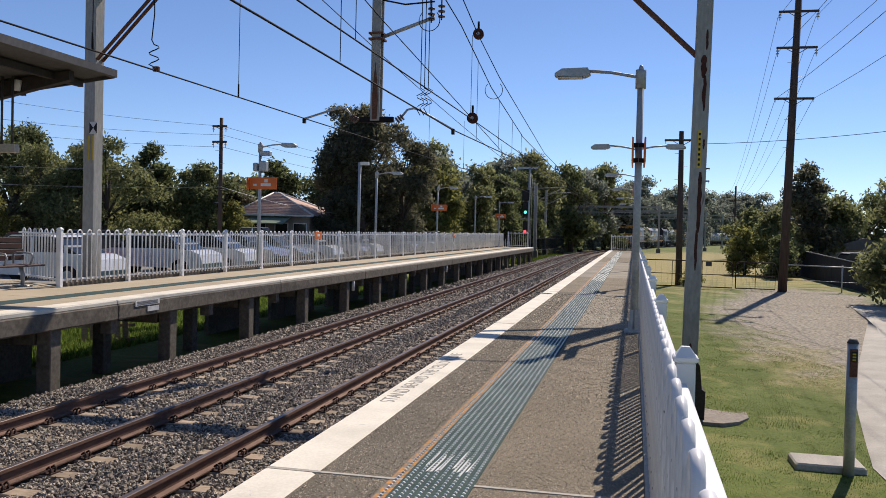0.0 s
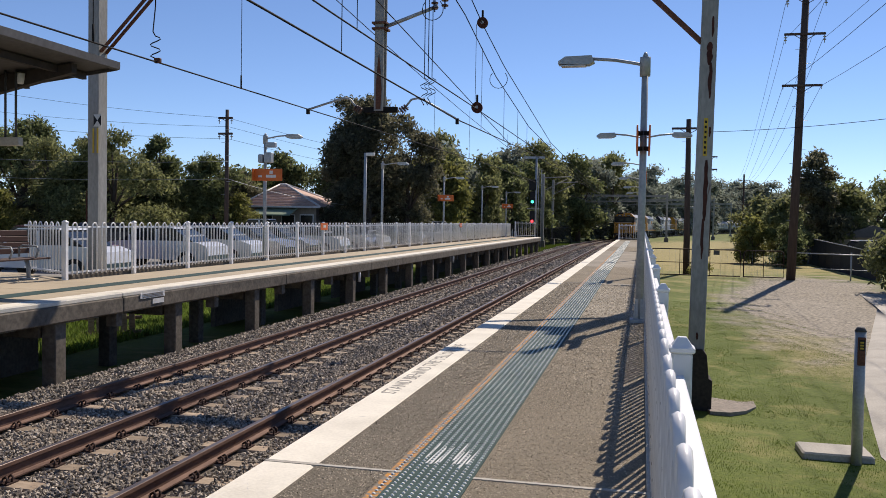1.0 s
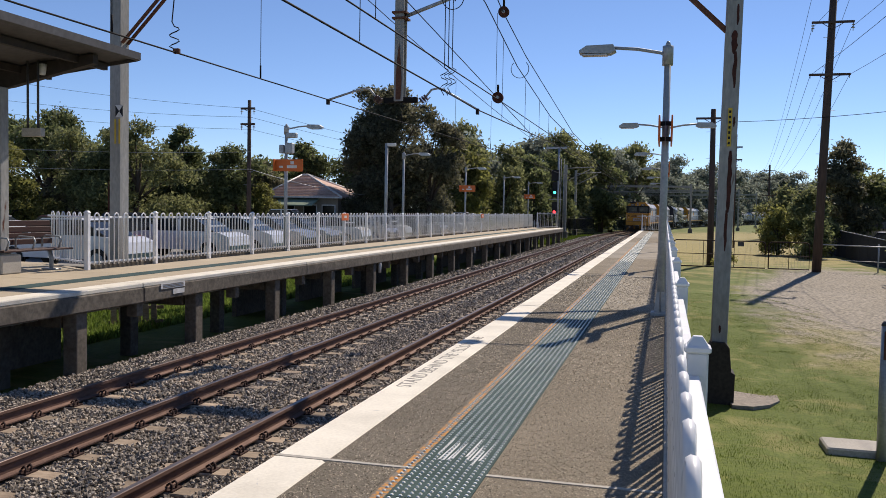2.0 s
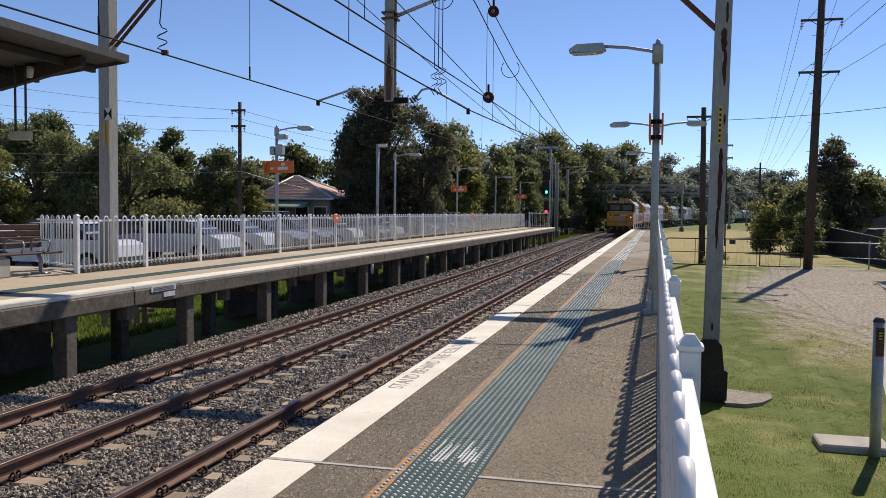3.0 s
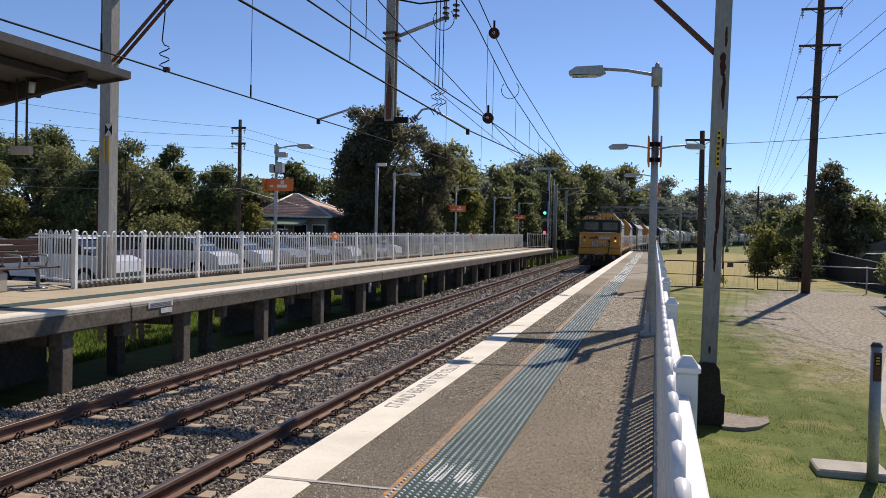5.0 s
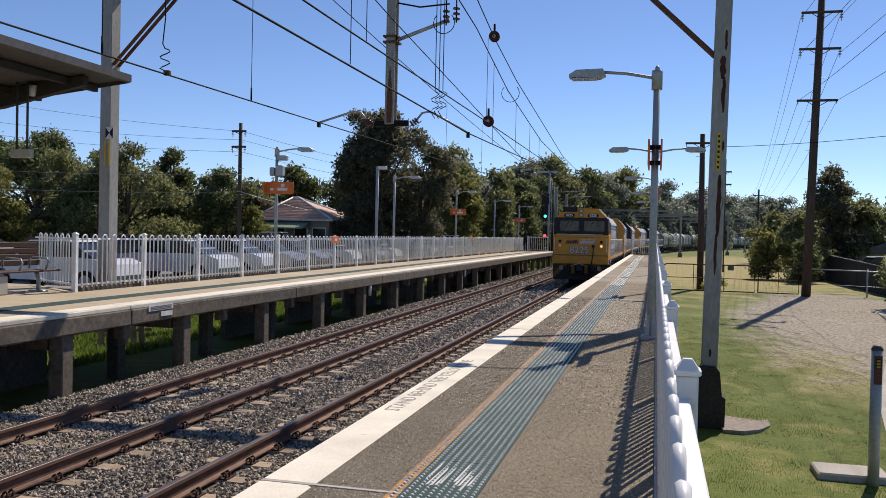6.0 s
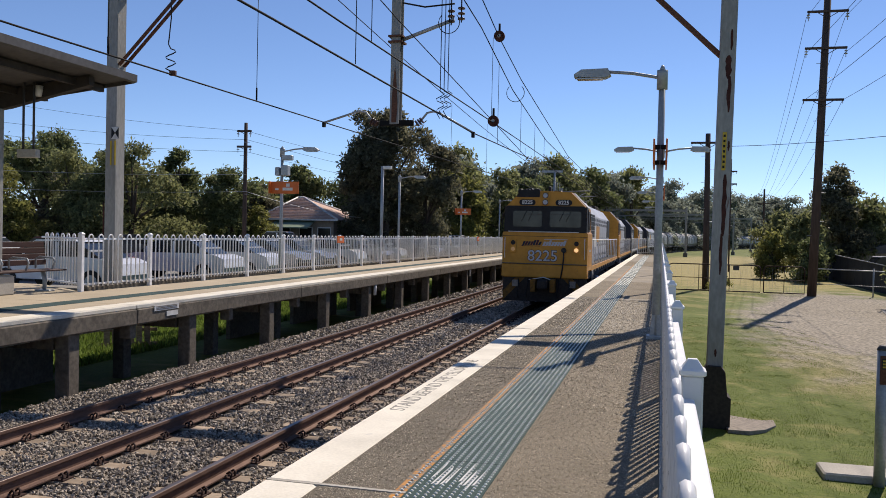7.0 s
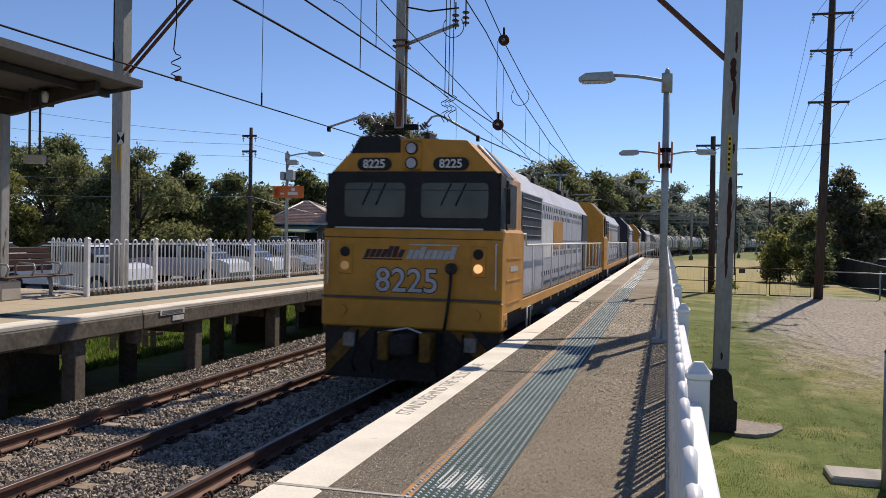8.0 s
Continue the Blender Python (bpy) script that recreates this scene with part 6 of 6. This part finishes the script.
# ---- timber poles, gate, lawn things ----
def timber_pole(x, y, z0, z1, r, label, arms, lean=0.0):
    th = thing("power_pole", label, "power pole")
    part("pole", Geo().tube([(x, y, z0 - 0.3), (x + lean * 0.5, y, (z0 + z1) / 2), (x + lean, y, z1)], r, 10, r * 0.72), M_WOODPOLE, th)
    for z, half, ins in arms:
        k = (z - z0) / (z1 - z0)
        cx = x + lean * k
        a = part("crossarm", Geo().bbox(cx - half, cx + half, y - r - 0.10, y - r, z - 0.06, z + 0.06, 0.01), M_WOODPOLE, th)
        for s in (-1, 1):
            part("brace", Geo().tube([(cx + s * half * 0.5, y - r - 0.05, z - 0.05), (cx, y - r - 0.02, z - 0.35 * half)], 0.02, 5), M_WOODPOLE, a)
            for q in range(ins):
                zz = z - 0.18 - q * 0.14
                part("insulator", Geo().tube([(cx + s * (half - 0.06), y - r - 0.05, zz), (cx + s * (half - 0.06), y - r - 0.05, zz + 0.05)], 0.09, 10, 0.06), M_LENS, a)
            part("hanger", Geo().tube([(cx + s * (half - 0.06), y - r - 0.05, z - 0.05), (cx + s * (half - 0.06), y - r - 0.05, z - 0.2 - 0.14 * ins)], 0.02, 5), M_GALV, a)
    for k in range(14):
        zz = z0 + 3.2 + k * 0.75
        if zz < z1 - 0.5:
            s = 1 if k % 2 else -1
            cx = x + lean * (zz - z0) / (z1 - z0)
            part("climbing_rung", Geo().tube([(cx, y - 0.1, zz), (cx + s * (r + 0.16), y - 0.1, zz)], 0.012, 5), M_GALV, th)
    return th


def build_poles():
    timber_pole(7.72, 48.0, -1.45, 14.6, 0.24, "tall dark timber power pole standing in the lawn", [(8.82, 1.0, 0), (11.5, 1.02, 2), (13.4, 1.0, 2)], 0.36)
    timber_pole(2.52, 51.0, -1.5, 7.5, 0.20, "dark timber pole with a short crossarm", [(6.95, 0.95, 0)], -0.08)
    timber_pole(16.4, 150.0, -1.2, 10.0, 0.2, "distant timber power pole", [(9.0, 0.9, 0), (7.6, 1.1, 0), (4.9, 1.0, 0)])
    timber_pole(5.75, 78.0, -1.3, 8.5, 0.07, "thin pole with brackets behind the mast", [(7.4, 0.5, 0), (6.3, 0.5, 0)])
    timber_pole(-23.57, 45.0, -0.5, 7.6, 0.14, "dark timber street pole behind the car park", [(7.1, 0.45, 1), (6.2, 0.45, 1)])
    far = (16.4, 150)
    for sx in (-0.94, 0.94):
        for z, zf in ((11.2, 8.6), (13.1, 9.0), (8.8, 7.4)):
            wire("power_line", sag((7.95 + sx, 47.7, z), (16.4 + sx, 150, zf), 1.6), 0.014, "thin dark power line between the timber poles", "power line")
            wire("power_line", sag((7.95 + sx, 47.7, z), (2.0 + sx + 6, -20, z + 1.0), 1.0), 0.014, "thin dark power line between the timber poles", "power line")
    wire("power_line", sag((3.4, 50.9, 6.75), (24, 36, 8.4), 0.7), 0.02, "thin dark service line crossing the lawn", "power line")
    wire("power_line", sag((3.2, 50.9, 6.6), (5.75, 78, 7.0), 0.4), 0.014, "thin dark service line", "power line")
    for z, dz in ((7.1, 3.8), (6.6, 2.6), (5.9, 2.5)):
        wire("power_line", sag((-23.4, 44.8, z), (-50, 40, z + dz), 0.6), 0.012, "thin street power line behind the station", "power line")
        wire("power_line", sag((-23.4, 44.8, z), (-13.0, 100, z), 0.9), 0.012, "thin street power line behind the station", "power line")
    for z in (4.6, 3.6):
        wire("power_line", sag((-23.4, 44.8, z), (-46, 34, z + 0.3), 0.4), 0.013, "pale street cable behind the station", "power line", M_GALV)
    wire("power_line", sag((-23.4, 44.8, 3.6), (-20.4, 56, 2.4), 0.2), 0.02, "pale service cable to the house", "power line", M_GALV)


build_poles()


def build_gate():
    def leaf(x0, x1, y):
        th = thing("field_gate", "brown tubular steel gate leaf closed across the track", "gate", group="gate leaves")
        zb, zt = ground_z(3, y) + 0.06, 0.06
        c = 0.18
        part("gate_frame", Geo().tube([(x0, y, zb), (x0, y, zt - c), (x0 + c * 0.3, y, zt - c * 0.3), (x0 + c, y, zt), (x1 - c, y, zt), (x1 - c * 0.3, y, zt - c * 0.3), (x1, y, zt - c), (x1, y, zb), (x0, y, zb)], 0.032, 7), M_CLIP, th)
        part("mid_rail", Geo().tube([(x0, y, (zb + zt) / 2 - 0.02), (x1, y, (zb + zt) / 2 - 0.02)], 0.020, 6), M_CLIP, th)
        n = 1 if x1 - x0 < 4.5 else 2
        for i in range(n):
            xm = x0 + (x1 - x0) * (i + 1) / (n + 1)
            part("upright", Geo().tube([(xm, y, zb), (xm, y, zt)], 0.018, 6), M_CLIP, th)
        for k in range(1, 14):
            xm = x0 + (x1 - x0) * k / 14
            part("mesh_wire", Geo().tube([(xm, y, zb), (xm, y, zt)], 0.003, 3, caps=False), M_GALV, th)
        return th
    a = leaf(0.45, 5.28, 49.0)
    part("small_sign", Geo().box(3.85, 4.17, 48.95, 48.965, -0.22, 0.02), M_FASCIA, a)
    leaf(5.44, 7.5, 48.9)
    f = thing("wire_fence", "thin post and wire fence beside the gate", "fence")
    for x in (0.36, 10.9, 12.4):
        part("post", Geo().tube([(x, 49, ground_z(x, 49) - 0.2), (x, 49, 0.08)], 0.04, 7), M_GALV, f)
    part("top_wire", Geo().tube([(7.7, 49, 0.0), (14, 48.6, -0.1)], 0.03, 6), M_GALV, f)
    part("top_wire", Geo().tube([(0.25, 49, 0.06), (0.45, 49, 0.06)], 0.02, 6), M_CLIP, f)
    part("low_wire", Geo().tube([(7.7, 49, -0.8), (14, 48.6, -0.9)], 0.012, 5), M_GALV, f)
    s = thing("screen_fence", "dark shade-cloth screen fence beyond the gate", "fence")
    n = 11
    for i in range(n):
        ya, yb = 49.2 + i * 2.3, 49.2 + (i + 1) * 2.3
        za = 0.05 + 0.055 * i
        part("screen_panel", Geo().prism([(ya, -1.6), (yb - 0.06, -1.6), (yb - 0.06, za + 0.055), (ya, za)], "x", 12.35, 12.39), M_SCREEN, s)
        part("post", Geo().tube([(12.43, ya, -1.7), (12.43, ya, za + 0.04)], 0.03, 7), M_GALV, s)
    part("top_rail", Geo().tube([(12.32, 49.2, 0.08), (12.32, 74.5, 0.70)], 0.03, 6), M_GALV, s)
    # dark palisade beyond the far platform end
    d = thing("palisade_fence", "dark steel palisade fence beyond the far platform", "fence")
    for i in range(52):
        p = Vector((-12.6, 76, 0)).lerp(Vector((-9.6, 118, 0)), i / 51)
        part("pale", Geo().box(p.x - 0.05, p.x + 0.05, p.y - 0.02, p.y + 0.02, -1.5, 1.0), M_BLACK, d)
    for z in (-0.6, 0.7):
        part("rail", Geo().tube([(-12.6, 76.05, z), (-9.6, 118.05, z)], 0.03, 5), M_BLACK, d)


build_gate()


def flat_patch(name, outline, y_step, material, label, lift, wobble=0.2, seed=1, zlow=None):
    """A thin sheet that follows the lawn, with an uneven rim."""
    rnd = random.Random(seed)
    c = Vector((sum(p[0] for p in outline) / len(outline), sum(p[1] for p in outline) / len(outline)))
    pts = []
    n = len(outline)
    for i in range(n):
        a, b = Vector(outline[i]), Vector(outline[(i + 1) % n])
        for k in range(6):
            p = a.lerp(b, k / 6)
            p += (p - c).normalized() * rnd.uniform(-wobble, wobble)
            pts.append(p)
    v, f = [], []
    rings = 6
    for r in range(1, rings + 1):
        for p in pts:
            q = c.lerp(p, r / rings)
            v.append((q.x, q.y, ground_z(q.x, q.y) + 0.05 * noise.noise((q.x * 0.5, q.y * 0.4, 0)) + lift * (1.0 if r < rings else 0.2)))
    m = len(pts)
    v.append((c.x, c.y, ground_z(c.x, c.y) + lift + 0.03))
    for r in range(rings - 1):
        f += [(r * m + i, r * m + (i + 1) % m, (r + 1) * m + (i + 1) % m, (r + 1) * m + i) for i in range(m)]
    f += [(len(v) - 1, i, (i + 1) % m) for i in range(m)]
    ob = part(name, Geo().add(v, f, True), material)
    return tagged(ob, label, name.replace("_", " "), kind="structure")


def build_lawn_things():
    flat_patch("footpath", [(3.75, 12.2), (3.75, 14.5), (5.0, 21.2), (9.0, 36), (9.6, 41.5), (12.2, 42.5), (13.5, 40), (8.2, 21), (6.4, 12)], 1, M_CONCRETE_LIGHT, "pale concrete footpath along the lawn", 0.055, 0.0, 5)
    st = thing("footing_slab", "cracked pale concrete slab beside the mast foot", "slab")
    g = Geo()
    rnd = random.Random(9)
    ol = [(1.30, 16.95), (1.75, 16.9), (2.12, 17.2), (2.3, 17.7), (2.34, 18.2), (2.28, 18.7), (2.1, 19.1), (1.75, 19.3), (1.35, 19.2), (1.1, 18.2)]
    g.prism([(1.62 + (x - 1.62) * 0.9 + rnd.uniform(-0.04, 0.04), y + rnd.uniform(-0.05, 0.05)) for x, y in ol], "z", -2.45, -2.17)
    part("slab", g, M_GRAVEL, st)
    sb = thing("kerb_slab", "pale concrete slab set in the grass at the post", "slab")
    part("slab", Geo().bbox(2.50, 3.55, 14.02, 14.72, -2.4, -2.10, 0.025), M_CONCRETE_LIGHT, sb)
    bo = thing("marker_post", "galvanised round marker post with a yellow tag", "post", pose(3.26, 13.95, -2.22))
    part("tube", Geo().tube([(0, 0, -0.1), (0, 0, 2.06)], 0.082, 14), M_GALV, bo)
    part("cap", Geo().tube([(0, 0, 2.06), (0, 0, 2.10), (0, 0, 2.13)], 0.09, 14, 0.05), M_FASCIA, bo)
    part("tag", Geo().bbox(-0.055, 0.055, -0.10, -0.07, 1.55, 1.98, 0.005), M_RUST, bo, "brown tag")
    part("tag_plate", Geo().bbox(-0.04, 0.04, -0.108, -0.10, 1.78, 1.94, 0.003), M_BLACK, bo)
    for i in range(3):
        part("text_bar", Geo().box(-0.025, 0.025, -0.111, -0.1085, 1.80 + i * 0.045, 1.825 + i * 0.045), M_TAG, bo)


build_lawn_things()


def blades(name, n, area, h, material, label, seed, zf, keep=None):
    rs = np.random.RandomState(seed)
    x = rs.uniform(area[0], area[1], n)
    y = area[2] + (area[3] - area[2]) * rs.uniform(0, 1, n) ** 1.35
    if keep is not None:
        k = keep(x, y)
        x, y = x[k], y[k]
        n = len(x)
    z = np.array([zf(a, b) for a, b in zip(x, y)])
    a = rs.uniform(0, 6.283, n)
    hh = h * rs.uniform(0.5, 1.3, n)
    w = hh * 0.16
    tilt = rs.uniform(0.1, 0.7, n)
    b = rs.uniform(0, 6.283, n)
    v = np.zeros((n, 3, 3))
    v[:, 0] = np.stack([x - np.cos(a) * w, y - np.sin(a) * w, z - 0.01], 1)
    v[:, 1] = np.stack([x + np.cos(a) * w, y + np.sin(a) * w, z - 0.01], 1)
    v[:, 2] = np.stack([x + np.cos(b) * hh * tilt, y + np.sin(b) * hh * tilt, z + hh], 1)
    me = bpy.data.meshes.new(name)
    me.vertices.add(n * 3)
    me.vertices.foreach_set("co", v.ravel())
    me.loops.add(n * 3)
    me.loops.foreach_set("vertex_index", np.arange(n * 3, dtype=np.int32))
    me.polygons.add(n)
    me.polygons.foreach_set("loop_start", np.arange(n, dtype=np.int32) * 3)
    me.update(calc_edges=True)
    me.materials.append(material)
    tagged(new(name, me), label, "grass", kind="stuff")


def lawn_z(x, y):
    return ground_z(x, y) + 0.05 * noise.noise((x * 0.5, y * 0.4, 0)) + 0.02 * noise.noise((x * 1.7, y * 1.7, 3))


def off_path(x, y):
    edge = np.where(y < 21, 3.75 + np.clip((y - 14.5) / 6.7, 0, 1) * 1.25, 5.0 + (y - 21) * 0.24)
    r = ((x - 7.4) / 3.9) ** 2 + ((y - 38) / 13.5) ** 2
    return (x < edge) & (r > 1.0 + 0.5 * np.sin(x * 7.3 + y * 3.1))


blades("lawn_grass", 230000, (0.3, 9.0, 9.0, 36.0), 0.023, M_GRASS, "short mown green and straw grass blades", 11, lawn_z, off_path)
blades("rank_grass", 60000, (-15.4, -12.2, 8.0, 50.0), 0.20, M_GRASS_RANK, "tall bright green grass under and behind the platform", 12, ground_z)
blades("verge_grass", 9000, (-12.0, -8.9, 76.5, 110.0), 0.25, M_GRASS, "grass verge beside the track beyond the platform", 13, lambda x, y: -1.5)


def build_grit():
    """Exposed pale and dark aggregate in the asphalt, too small to pick apart."""
    rs = np.random.RandomState(21)
    pos = []
    for y0, y1, dens, size in ((2.5, 7.0, 9000, 0.0036), (7.0, 13.0, 3800, 0.0058), (13.0, 20.0, 1200, 0.0095)):
        n = int((y1 - y0) * 1.84 * dens)
        x = rs.uniform(-1.83, 0.0, n)
        y = rs.uniform(y0, y1, n)
        k = (x < -1.41) | (x > -0.905)
        pos.append(np.stack([x[k], y[k], rs.uniform(0.6, 1.4, k.sum()) * size], 1))
    pos = np.concatenate(pos)
    n = len(pos)
    a = rs.uniform(0, 6.283, n)
    tilt = rs.normal(size=(n, 2)) * 0.45
    v = np.zeros((n, 4, 3))
    for j in range(4):
        dx = np.cos(a + j * 1.5708) * pos[:, 2]
        dy = np.sin(a + j * 1.5708) * pos[:, 2] * 0.75
        v[:, j, 0] = pos[:, 0] + dx
        v[:, j, 1] = pos[:, 1] + dy
        v[:, j, 2] = 0.0022 + np.clip(dx * tilt[:, 0] + dy * tilt[:, 1], -0.0018, 0.004)
    me = bpy.data.meshes.new("asphalt_grit")
    me.vertices.add(n * 4)
    me.vertices.foreach_set("co", v.ravel())
    me.loops.add(n * 4)
    me.loops.foreach_set("vertex_index", np.arange(n * 4, dtype=np.int32))
    me.polygons.add(n)
    me.polygons.foreach_set("loop_start", np.arange(n, dtype=np.int32) * 4)
    me.update(calc_edges=True)
    me.materials.append(M_GRIT)
    tagged(new("asphalt_grit", me), "pale and dark grit exposed in the asphalt", "grit", kind="stuff")


build_grit()


# ---- movement ----
def motions():
    times = [0.5 * i for i in range(17)]
    for ob, s, length in TRAIN:
        walk(ob, [(t, vehicle_pose(FRONT_AT_0 - SPEED * t + s, length)) for t in times])
    for ws, y, r in LEAD_WHEELS:
        base = pose(0, y, r)
        walk(ws, [(k / 30.0, base @ Matrix.Rotation((SPEED / r) * (k / 30.0) * 1.0, 4, "X")) for k in range(241)])


motions()
